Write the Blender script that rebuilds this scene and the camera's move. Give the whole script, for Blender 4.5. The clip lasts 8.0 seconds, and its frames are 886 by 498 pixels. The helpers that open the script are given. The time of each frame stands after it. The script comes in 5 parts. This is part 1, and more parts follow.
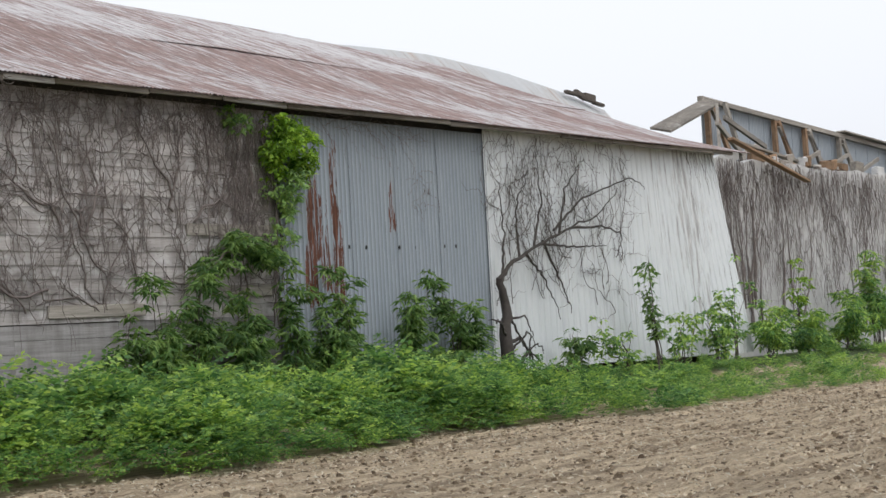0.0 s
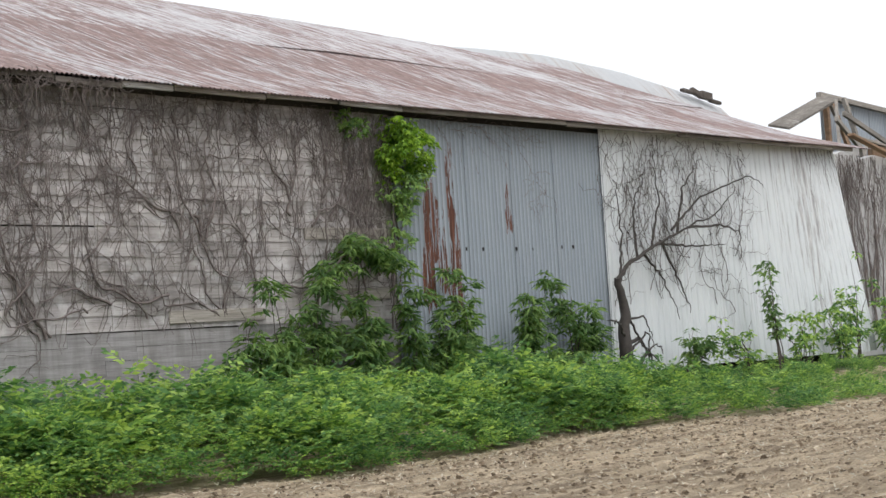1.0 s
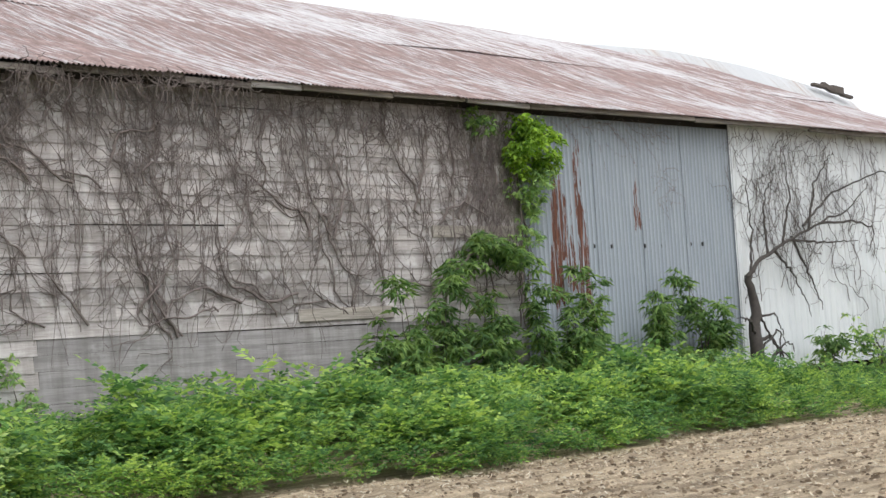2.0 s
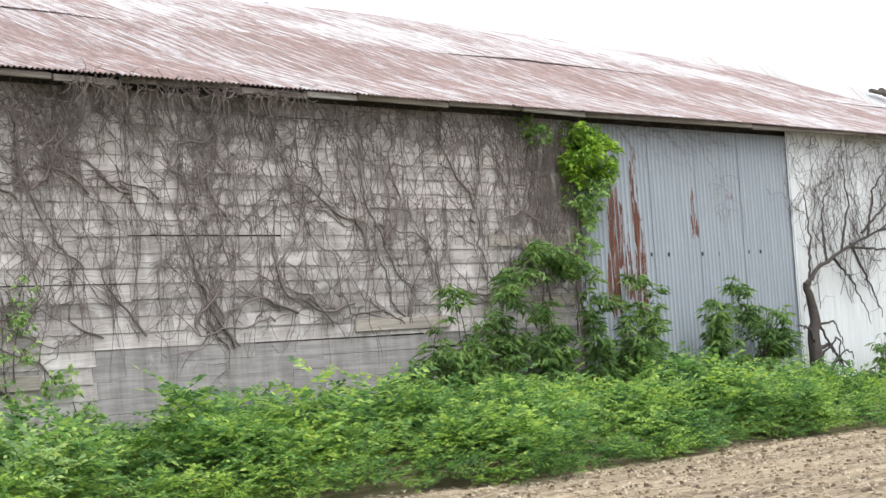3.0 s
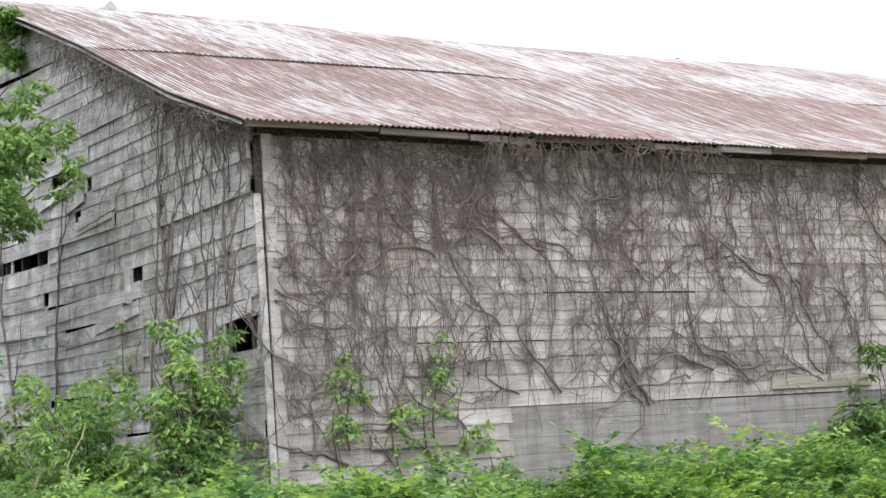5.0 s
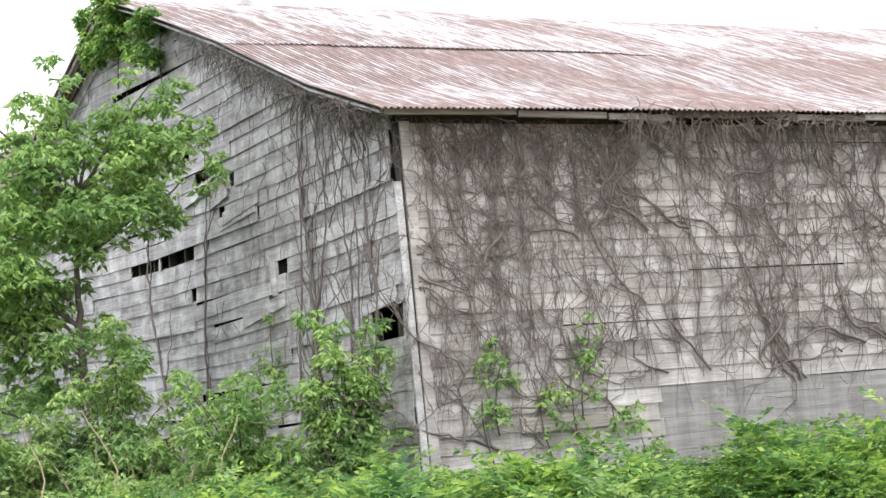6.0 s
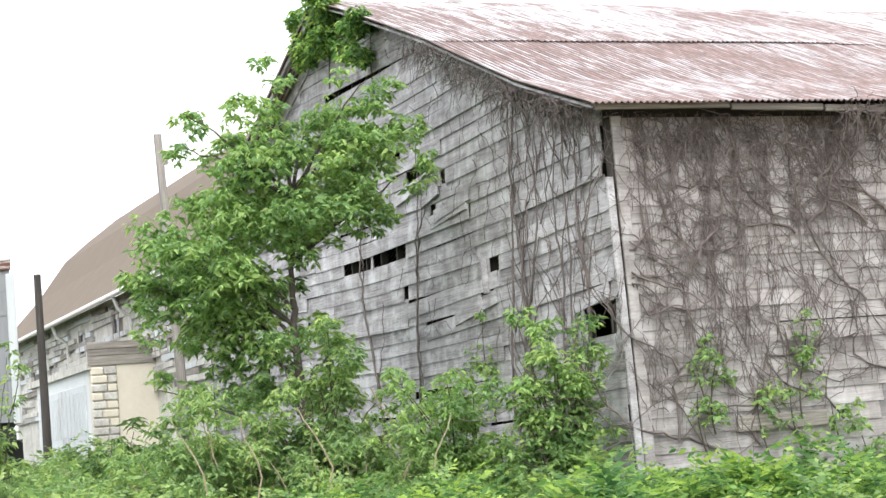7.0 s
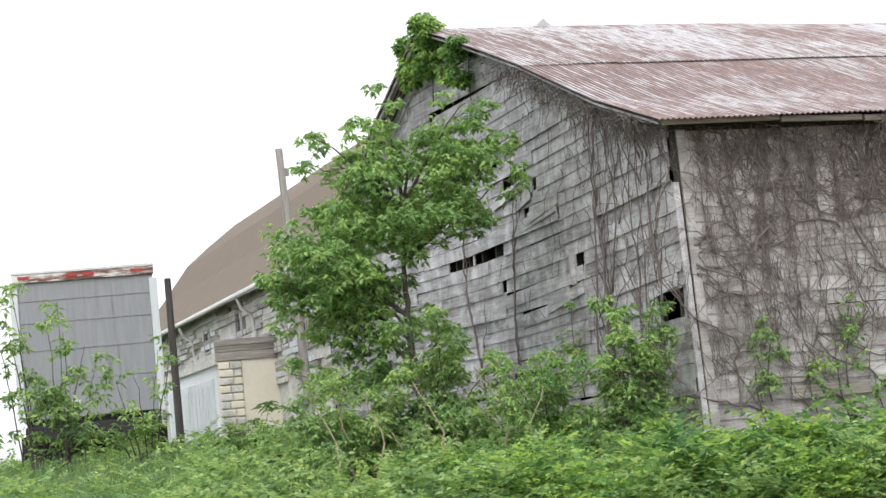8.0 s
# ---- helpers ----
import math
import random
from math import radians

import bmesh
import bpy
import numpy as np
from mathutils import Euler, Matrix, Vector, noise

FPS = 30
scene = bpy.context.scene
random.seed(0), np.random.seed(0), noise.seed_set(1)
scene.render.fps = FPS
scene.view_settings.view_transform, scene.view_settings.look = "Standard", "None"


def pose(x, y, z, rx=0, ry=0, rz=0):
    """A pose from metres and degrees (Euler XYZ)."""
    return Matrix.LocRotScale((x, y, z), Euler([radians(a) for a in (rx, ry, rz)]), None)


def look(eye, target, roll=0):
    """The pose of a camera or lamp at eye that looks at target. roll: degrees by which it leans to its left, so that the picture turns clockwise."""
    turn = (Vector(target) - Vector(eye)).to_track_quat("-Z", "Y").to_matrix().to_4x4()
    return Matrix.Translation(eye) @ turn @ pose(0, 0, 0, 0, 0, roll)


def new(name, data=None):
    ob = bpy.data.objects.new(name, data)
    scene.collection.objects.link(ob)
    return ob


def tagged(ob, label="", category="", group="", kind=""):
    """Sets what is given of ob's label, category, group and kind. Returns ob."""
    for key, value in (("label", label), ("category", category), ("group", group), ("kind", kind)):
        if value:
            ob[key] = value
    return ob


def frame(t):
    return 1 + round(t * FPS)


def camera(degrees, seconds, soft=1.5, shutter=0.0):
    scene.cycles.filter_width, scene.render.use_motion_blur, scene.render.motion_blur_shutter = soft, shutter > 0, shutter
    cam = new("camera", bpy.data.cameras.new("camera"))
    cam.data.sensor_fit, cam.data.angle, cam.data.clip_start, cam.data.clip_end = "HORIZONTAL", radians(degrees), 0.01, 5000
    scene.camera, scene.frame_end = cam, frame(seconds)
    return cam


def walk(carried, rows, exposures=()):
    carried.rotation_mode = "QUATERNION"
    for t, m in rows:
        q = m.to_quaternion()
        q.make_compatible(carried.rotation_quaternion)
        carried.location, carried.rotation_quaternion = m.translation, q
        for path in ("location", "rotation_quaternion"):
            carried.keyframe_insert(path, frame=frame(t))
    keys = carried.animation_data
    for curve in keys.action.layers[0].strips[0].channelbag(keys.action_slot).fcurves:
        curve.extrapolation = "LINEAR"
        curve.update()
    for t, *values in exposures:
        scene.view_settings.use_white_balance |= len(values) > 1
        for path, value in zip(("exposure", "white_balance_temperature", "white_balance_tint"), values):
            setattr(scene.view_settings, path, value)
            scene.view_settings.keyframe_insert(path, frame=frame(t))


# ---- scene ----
cam = camera(26.73, 8.0)
# seconds, place, turn about x, y, z
ROWS = [
    (0, -9.589, -17.786, 1.400, 92.499, 3.106, -55.501),
    (0.5, -9.575, -17.777, 1.400, 92.573, 3.471, -53.849),
    (1, -9.565, -17.768, 1.401, 92.763, 3.647, -51.871),
    (1.5, -9.556, -17.759, 1.402, 92.859, 3.755, -49.959),
    (1.7, -9.546, -17.750, 1.403, 92.911, 3.761, -49.017),
    (3, -9.515, -17.718, 1.405, 93.342, 3.906, -46.191),
    (3.5, -9.494, -17.695, 1.411, 95.032, 5.218, -45.115),
    (4, -9.519, -17.709, 1.410, 96.056, 4.500, -40.520),
    (4.5, -9.508, -17.679, 1.413, 95.944, 3.254, -35.465),
    (4.7, -9.506, -17.673, 1.414, 95.935, 3.074, -34.832),
    (5.8, -9.486, -17.614, 1.419, 95.623, 4.787, -29.522),
    (6, -9.481, -17.602, 1.421, 95.680, 4.993, -29.030),
    (6.5, -9.465, -17.551, 1.426, 95.760, 5.152, -26.554),
    (7, -9.454, -17.480, 1.435, 96.133, 4.833, -22.575),
    (7.5, -9.446, -17.390, 1.446, 96.388, 5.003, -18.624),
    (7.7, -9.576, -17.762, 1.402, 96.509, 5.480, -18.903),
    (7.8, -10.057, -19.146, 1.239, 96.395, 5.295, -19.030),
    (7.9, -10.474, -20.344, 1.097, 96.416, 5.258, -19.072),
    (8, -10.629, -20.655, 1.058, 96.408, 5.655, -19.252),
]
EXPOSURES = ((0.0, 0.22), (1.5, 0.57), (3.0, 1.0), (3.5, 1.15), (4.5, 0.86), (6.5, 1.24), (7.5, 1.16), (8.0, 0.8))
walk(cam, [(t, pose(x, y, z, rx, ry, rz)) for t, x, y, z, rx, ry, rz in ROWS], EXPOSURES)

# ---- light ----
world = bpy.data.worlds.new("sky")
scene.world = world
world.use_nodes = True
wn = world.node_tree
sky = wn.nodes.new("ShaderNodeTexSky")
sky.sky_type, sky.sun_disc = "NISHITA", False
sky.sun_elevation, sky.sun_rotation = radians(52), radians(205)
sky.air_density, sky.dust_density, sky.ozone_density = 1.0, 6.0, 1.0
grey = wn.nodes.new("ShaderNodeHueSaturation")
grey.inputs["Saturation"].default_value = 0.12
wn.links.new(sky.outputs[0], grey.inputs["Color"])
cloud = wn.nodes.new("ShaderNodeMix")
cloud.data_type = "RGBA"
cloud.inputs[0].default_value = 0.7
cloud.inputs[7].default_value = (6.5, 6.72, 7.2, 1)
wn.links.new(grey.outputs[0], cloud.inputs[6])
wn.links.new(cloud.outputs[2], wn.nodes["Background"].inputs["Color"])
wn.nodes["Background"].inputs["Strength"].default_value = 0.15
sun = new("sun", bpy.data.lights.new("sun", "SUN"))
sun.data.energy, sun.data.angle, sun.data.color = 0.6, radians(40), (1.0, 0.96, 0.9)
sun.matrix_world = look((-25, -40, 60), (0, 0, 0))

# ---- small builders ----
rng = np.random.default_rng(7)


def mesh_of(name, verts, faces, material=None, smooth=False):
    me = bpy.data.meshes.new(name)
    me.from_pydata([tuple(v) for v in verts], [], [tuple(f) for f in faces])
    if material:
        me.materials.append(material)
    if smooth:
        me.polygons.foreach_set("use_smooth", [True] * len(me.polygons))
    me.update()
    return me


def quads(name, q, material):
    """One mesh out of an array of loose quads (n, 4, 3)."""
    q = np.ascontiguousarray(q, dtype=np.float32)
    n = len(q)
    me = bpy.data.meshes.new(name)
    me.vertices.add(4 * n)
    me.vertices.foreach_set("co", q.ravel())
    me.loops.add(4 * n)
    me.loops.foreach_set("vertex_index", np.arange(4 * n, dtype=np.int32))
    me.polygons.add(n)
    me.polygons.foreach_set("loop_start", np.arange(0, 4 * n, 4, dtype=np.int32))
    me.materials.append(material)
    me.update(calc_edges=True)
    return me


def box(verts, faces, lo, hi):
    """Adds a box to lists of points and faces."""
    i = len(verts)
    (a, b, c), (d, e, f) = lo, hi
    verts += [(a, b, c), (d, b, c), (d, e, c), (a, e, c), (a, b, f), (d, b, f), (d, e, f), (a, e, f)]
    faces += [(i, i + 3, i + 2, i + 1), (i + 4, i + 5, i + 6, i + 7), (i, i + 1, i + 5, i + 4), (i + 1, i + 2, i + 6, i + 5), (i + 2, i + 3, i + 7, i + 6), (i + 3, i, i + 4, i + 7)]


def part(name, me, parent=None, label="", m=None):
    ob = new(name, me)
    if parent:
        ob.parent = parent
    if m is not None:
        ob.matrix_basis = m
    return tagged(ob, label) if label else ob


def thing(name, label, category, me=None, m=None, group="", kind=""):
    ob = new(name, me)
    if m is not None:
        ob.matrix_basis = m
    return tagged(ob, label, category, group, kind)


def boxes(name, material, *pairs, bevel=0.0):
    v, f = [], []
    for lo, hi in pairs:
        box(v, f, lo, hi)
    me = mesh_of(name, v, f, material)
    if bevel:
        bm = bmesh.new()
        bm.from_mesh(me)
        bmesh.ops.bevel(bm, geom=bm.edges[:], offset=bevel, segments=1, affect="EDGES")
        bm.to_mesh(me)
        bm.free()
    return me


def beam(name, material, a, b, w, h, bevel=0.008):
    """A squared timber from a to b."""
    a, b = Vector(a), Vector(b)
    d = b - a
    me = boxes(name, material, ((-w / 2, -h / 2, 0), (w / 2, h / 2, d.length)), bevel=bevel)
    me.transform(Matrix.Translation(a) @ d.to_track_quat("Z", "Y").to_matrix().to_4x4())
    return me


def tubes(lines, sides=3):
    """Tapered tubes along lines of points (n, 3) with radii (n): points and faces."""
    vs, fs, count = [], [], 0
    ang = 2 * math.pi * np.arange(sides) / sides
    ca, sa = np.cos(ang)[None, :, None], np.sin(ang)[None, :, None]
    ring = np.arange(sides)
    nxt = (ring + 1) % sides
    for pts, rad in lines:
        pts = np.asarray(pts, float)
        n = len(pts)
        d = np.gradient(pts, axis=0) + 1e-9
        u = np.cross(d, (0.31, 0.9, 0.2))
        u /= np.linalg.norm(u, axis=1)[:, None] + 1e-9
        w = np.cross(d, u)
        w /= np.linalg.norm(w, axis=1)[:, None] + 1e-9
        r = np.asarray(rad, float)[:, None, None]
        vs.append((pts[:, None] + r * (ca * u[:, None] + sa * w[:, None])).reshape(-1, 3))
        o = count + sides * np.arange(n - 1)[:, None]
        fs.append(np.stack([o + ring, o + nxt, o + nxt + sides, o + ring + sides], -1).reshape(-1, 4))
        count += n * sides
    return np.concatenate(vs).tolist(), np.concatenate(fs).tolist()


# ---- materials ----
def material(name, rough=0.8, metal=0.0):
    ma = bpy.data.materials.new(name)
    ma.use_nodes = True
    b = ma.node_tree.nodes["Principled BSDF"]
    b.inputs["Roughness"].default_value, b.inputs["Metallic"].default_value = rough, metal
    return ma, ma.node_tree, b


def place(nt, scale=(1, 1, 1), shuffle=0.0):
    """World position, stretched; shuffled from piece to piece if asked."""
    g = nt.nodes.new("ShaderNodeNewGeometry")
    m = nt.nodes.new("ShaderNodeMapping")
    m.inputs["Scale"].default_value = scale
    nt.links.new(g.outputs["Position"], m.inputs["Vector"])
    if shuffle:
        o = nt.nodes.new("ShaderNodeObjectInfo")
        x = nt.nodes.new("ShaderNodeMath")
        x.operation = "MULTIPLY"
        x.inputs[1].default_value = shuffle
        nt.links.new(o.outputs["Random"], x.inputs[0])
        c = nt.nodes.new("ShaderNodeCombineXYZ")
        nt.links.new(x.outputs[0], c.inputs[0])
        nt.links.new(x.outputs[0], c.inputs[1])
        nt.links.new(c.outputs[0], m.inputs["Location"])
    return m.outputs[0]


def fuzz(nt, vec, scale, detail=4.0, rough=0.55, distort=0.0):
    n = nt.nodes.new("ShaderNodeTexNoise")
    nt.links.new(vec, n.inputs["Vector"])
    n.inputs["Scale"].default_value, n.inputs["Detail"].default_value = scale, detail
    n.inputs["Roughness"].default_value, n.inputs["Distortion"].default_value = rough, distort
    return n.outputs["Fac"]


def ramp(nt, fac, *stops):
    r = nt.nodes.new("ShaderNodeValToRGB")
    while len(r.color_ramp.elements) < len(stops):
        r.color_ramp.elements.new(0.5)
    for e, (p, c) in zip(r.color_ramp.elements, stops):
        e.position, e.color = p, (*c, 1) if len(c) == 3 else c
    nt.links.new(fac, r.inputs[0])
    return r.outputs[0]


def blend(nt, fac, a, b, mode="MIX"):
    m = nt.nodes.new("ShaderNodeMix")
    m.data_type, m.blend_type = "RGBA", mode
    for sock, v in ((m.inputs[0], fac), (m.inputs[6], a), (m.inputs[7], b)):
        if isinstance(v, bpy.types.NodeSocket):
            nt.links.new(v, sock)
        else:
            sock.default_value = v if isinstance(v, float) else (*v, 1)
    return m.outputs[2]


def relief(nt, bsdf, height, strength=0.3, distance=0.01):
    b = nt.nodes.new("ShaderNodeBump")
    b.inputs["Strength"].default_value, b.inputs["Distance"].default_value = strength, distance
    nt.links.new(height, b.inputs["Height"])
    nt.links.new(b.outputs[0], bsdf.inputs["Normal"])


def object_random(nt):
    return nt.nodes.new("ShaderNodeObjectInfo").outputs["Random"]


def island_random(nt):
    return nt.nodes.new("ShaderNodeNewGeometry").outputs["Random Per Island"]


BLACK, WHITE = (0, 0, 0), (1, 1, 1)


def wood(name, along, dark, mid, light, paint=0.0, paint_colour=(0.6, 0.59, 0.56), vary=0.8):
    """Weathered boards whose grain runs along an axis."""
    ma, nt, b = material(name, 0.85)
    fine = [60.0, 60.0, 60.0]
    fine[along] = 2.0
    broad = [6.0, 6.0, 6.0]
    broad[along] = 0.6
    grain = fuzz(nt, place(nt, tuple(fine), 37.0), 1.0, 5, 0.65, 0.6)
    stain = fuzz(nt, place(nt, tuple(broad), 11.0), 1.0, 4, 0.6)
    col = ramp(nt, grain, (0.25, dark), (0.5, mid), (0.75, light))
    col = blend(nt, 0.75, col, ramp(nt, stain, (0.3, (0.45, 0.44, 0.43)), (0.7, (1.1, 1.08, 1.05))), "MULTIPLY")
    col = blend(nt, vary, col, ramp(nt, object_random(nt), (0.0, (0.7, 0.68, 0.66)), (1.0, (1.15, 1.13, 1.12))), "MULTIPLY")
    if paint:
        patch = fuzz(nt, place(nt, (1.6, 1.6, 2.6)), 1.3, 6, 0.7)
        col = blend(nt, ramp(nt, patch, (0.62 - paint, BLACK), (0.72 - paint * 0.6, WHITE)), col, blend(nt, 0.5, paint_colour, col, "MULTIPLY"))
        drip = fuzz(nt, place(nt, (3.0, 3.0, 0.4)), 1.5, 5, 0.65)
        col = blend(nt, 0.6, col, ramp(nt, drip, (0.35, (0.5, 0.48, 0.46)), (0.6, WHITE)), "MULTIPLY")
    nt.links.new(col, b.inputs["Base Color"])
    relief(nt, b, grain, 0.5, 0.006)
    return ma


siding_wood = wood("siding wood", 0, (0.3, 0.285, 0.285), (0.475, 0.457, 0.457), (0.6, 0.585, 0.59), 0.14, (0.75, 0.74, 0.74))
gable_wood = wood("gable siding wood", 1, (0.2, 0.2, 0.213), (0.44, 0.44, 0.463), (0.66, 0.66, 0.69), 0.15, (0.82, 0.83, 0.85))
timber = wood("grey timber", 0, (0.2, 0.18, 0.16), (0.33, 0.31, 0.28), (0.5, 0.48, 0.45))
eave_wood = wood("stained eave boards", 0, (0.1, 0.09, 0.08), (0.2, 0.185, 0.165), (0.33, 0.31, 0.28), 0.05)
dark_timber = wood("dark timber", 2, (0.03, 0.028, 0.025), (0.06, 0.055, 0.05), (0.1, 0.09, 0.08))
post_wood = wood("pole wood", 2, (0.25, 0.24, 0.22), (0.42, 0.4, 0.38), (0.55, 0.53, 0.5))
white_wash = wood("flaking white board", 0, (0.16, 0.15, 0.145), (0.42, 0.42, 0.42), (0.72, 0.72, 0.73))
fascia_wood = wood("worn fascia boards", 0, (0.13, 0.118, 0.105), (0.25, 0.232, 0.21), (0.4, 0.38, 0.355))
foot_wood = wood("smooth grey boards", 0, (0.26, 0.252, 0.256), (0.35, 0.343, 0.348), (0.43, 0.423, 0.428), 0.03, (0.55, 0.54, 0.54), 0.3)
brown_timber = wood("brown timber", 0, (0.16, 0.1, 0.06), (0.28, 0.18, 0.11), (0.4, 0.29, 0.2))


def sheet_metal(name, base, light, rust=(0.17, 0.075, 0.045), amount=0.5, along=1, rough=0.5, bands=(), groove=None, shuffle=1.0):
    """Corrugated sheet: galvanised colour under rust that runs along an axis."""
    ma, nt, b = material(name, rough, 0.0)
    st = [13.0, 13.0, 13.0]
    st[along] = 1.1 if shuffle == 0 else 0.5
    if along == 1:
        st[2] = 0.0
    streak = fuzz(nt, place(nt, tuple(st), 3.0 * shuffle), 1.0, 4, 0.6)
    area = fuzz(nt, place(nt, (0.34, 0.26, 0.0)), 1.0, 2.0, 0.5)
    sp = [16.0, 16.0, 16.0]
    sp[along] = 3.0 if shuffle == 0 else 1.2
    if along == 1:
        sp[2] = 0.0
    speck = fuzz(nt, place(nt, tuple(sp), 5.0 * shuffle), 1.0, 5, 0.7)
    add = nt.nodes.new("ShaderNodeMath")
    add.operation = "MULTIPLY_ADD"
    nt.links.new(streak, add.inputs[0])
    add.inputs[1].default_value = 1.7 if shuffle == 0 else 1.05
    nt.links.new(area, add.inputs[2])
    per = nt.nodes.new("ShaderNodeMath")
    per.operation = "MULTIPLY_ADD"
    nt.links.new(object_random(nt), per.inputs[0])
    per.inputs[1].default_value = 0.035
    nt.links.new(add.outputs[0], per.inputs[2])
    rust_at = per.outputs[0]
    grime_shade = None
    if groove:
        # rust and dirt gather in the troughs; the wave also feeds painted shade
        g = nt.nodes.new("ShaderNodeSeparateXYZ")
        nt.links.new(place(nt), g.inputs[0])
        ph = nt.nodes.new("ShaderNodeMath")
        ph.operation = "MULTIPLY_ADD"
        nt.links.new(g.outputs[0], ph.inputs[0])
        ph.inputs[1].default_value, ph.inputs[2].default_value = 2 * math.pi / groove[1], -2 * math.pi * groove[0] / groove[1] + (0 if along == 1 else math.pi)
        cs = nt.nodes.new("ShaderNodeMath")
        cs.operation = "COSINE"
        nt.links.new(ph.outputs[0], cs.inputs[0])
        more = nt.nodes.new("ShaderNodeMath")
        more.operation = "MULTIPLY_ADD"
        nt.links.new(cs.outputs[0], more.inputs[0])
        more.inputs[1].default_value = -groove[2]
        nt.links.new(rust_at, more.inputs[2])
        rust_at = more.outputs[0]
        grime_shade = cs.outputs[0]
    cover = nt.nodes.new("ShaderNodeMapRange")
    cover.inputs[1].default_value, cover.inputs[2].default_value = amount, amount + (0.22 if shuffle == 0 else 0.14)
    nt.links.new(rust_at, cover.inputs[0])
    fac = cover.outputs[0]
    clean = ramp(nt, speck, (0.3, base), (0.7, light))
    # rust runs: middle x, half width, foot z, top z
    for mid, half, foot, top in bands:
        g = nt.nodes.new("ShaderNodeSeparateXYZ")
        nt.links.new(place(nt), g.inputs[0])
        wave = nt.nodes.new("ShaderNodeMath")
        wave.operation = "MULTIPLY_ADD"
        nt.links.new(fuzz(nt, place(nt, (9, 9, 0.9)), 1.0, 5, 0.7), wave.inputs[0])
        wave.inputs[1].default_value = 4.0 * half
        nt.links.new(g.outputs[0], wave.inputs[2])
        near = nt.nodes.new("ShaderNodeMath")
        near.operation = "COMPARE"
        nt.links.new(wave.outputs[0], near.inputs[0])
        near.inputs[1].default_value = mid + 2.0 * half
        thin = nt.nodes.new("ShaderNodeMapRange")
        thin.inputs[1].default_value, thin.inputs[2].default_value = foot, top
        thin.inputs[3].default_value, thin.inputs[4].default_value = 1.15 * half, 0.2 * half
        nt.links.new(g.outputs[2], thin.inputs[0])
        nt.links.new(thin.outputs[0], near.inputs[2])
        run = nt.nodes.new("ShaderNodeMath")
        run.operation = "MULTIPLY_ADD"
        nt.links.new(fuzz(nt, place(nt, (12, 12, 0.6)), 1.0, 3, 0.6), run.inputs[0])
        run.inputs[1].default_value = 0.8
        nt.links.new(g.outputs[2], run.inputs[2])
        high = nt.nodes.new("ShaderNodeMath")
        high.operation = "COMPARE"
        nt.links.new(run.outputs[0], high.inputs[0])
        high.inputs[1].default_value, high.inputs[2].default_value = (foot + top) / 2 + 0.4, (top - foot) / 2
        both = nt.nodes.new("ShaderNodeMath")
        both.operation = "MULTIPLY"
        nt.links.new(near.outputs[0], both.inputs[0])
        nt.links.new(high.outputs[0], both.inputs[1])
        gap = nt.nodes.new("ShaderNodeMath")
        gap.operation = "GREATER_THAN"
        nt.links.new(fuzz(nt, place(nt, (45, 45, 1.6)), 1.0, 4, 0.7), gap.inputs[0])
        gap.inputs[1].default_value = 0.44
        torn = nt.nodes.new("ShaderNodeMath")
        torn.operation = "MULTIPLY"
        nt.links.new(both.outputs[0], torn.inputs[0])
        nt.links.new(gap.outputs[0], torn.inputs[1])
        most = nt.nodes.new("ShaderNodeMath")
        most.operation = "MAXIMUM"
        nt.links.new(torn.outputs[0], most.inputs[0])
        nt.links.new(fac, most.inputs[1])
        fac = most.outputs[0]
    rusty = ramp(nt, speck, (0.25, tuple(0.6 * c for c in rust)), (0.5, rust), (0.8, tuple(min(1, 1.9 * c + 0.02) for c in rust)))
    col = blend(nt, fac, clean, rusty)
    if grime_shade:
        # darkens the troughs: dirt, plus shade painted in so the corrugation shows
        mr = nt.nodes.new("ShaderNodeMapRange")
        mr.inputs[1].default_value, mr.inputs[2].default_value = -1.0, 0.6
        nt.links.new(grime_shade, mr.inputs[0])
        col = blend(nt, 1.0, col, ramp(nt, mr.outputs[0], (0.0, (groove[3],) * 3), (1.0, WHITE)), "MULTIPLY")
    nt.links.new(col, b.inputs["Base Color"])
    nt.links.new(ramp(nt, fac, (0.0, (rough,) * 3), (1.0, (0.85,) * 3)), b.inputs["Roughness"])
    relief(nt, b, speck, 0.12, 0.004)
    return ma


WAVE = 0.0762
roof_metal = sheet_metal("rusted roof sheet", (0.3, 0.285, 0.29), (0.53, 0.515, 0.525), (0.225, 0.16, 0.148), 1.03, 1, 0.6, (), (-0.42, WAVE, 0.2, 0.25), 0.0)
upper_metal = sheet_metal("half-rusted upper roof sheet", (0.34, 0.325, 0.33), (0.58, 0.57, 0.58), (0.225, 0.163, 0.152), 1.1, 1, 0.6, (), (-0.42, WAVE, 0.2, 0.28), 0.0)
RUNS = ((12.81, 0.13, 1.9, 4.1), (13.06, 0.05, 2.2, 3.8), (13.46, 0.14, 1.9, 4.5), (13.22, 0.05, 2.1, 3.9), (12.98, 0.03, 2.6, 4.0), (14.96, 0.07, 3.1, 4.3))
# last groove value paints shade into the rib troughs; no extra rust there
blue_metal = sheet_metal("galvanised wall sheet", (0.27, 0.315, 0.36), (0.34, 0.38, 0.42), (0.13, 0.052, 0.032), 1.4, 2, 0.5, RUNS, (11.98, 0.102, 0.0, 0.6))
white_metal = sheet_metal("white painted sheet", (0.52, 0.55, 0.565), (0.59, 0.615, 0.625), (0.36, 0.36, 0.36), 1.12, 2, 0.5)
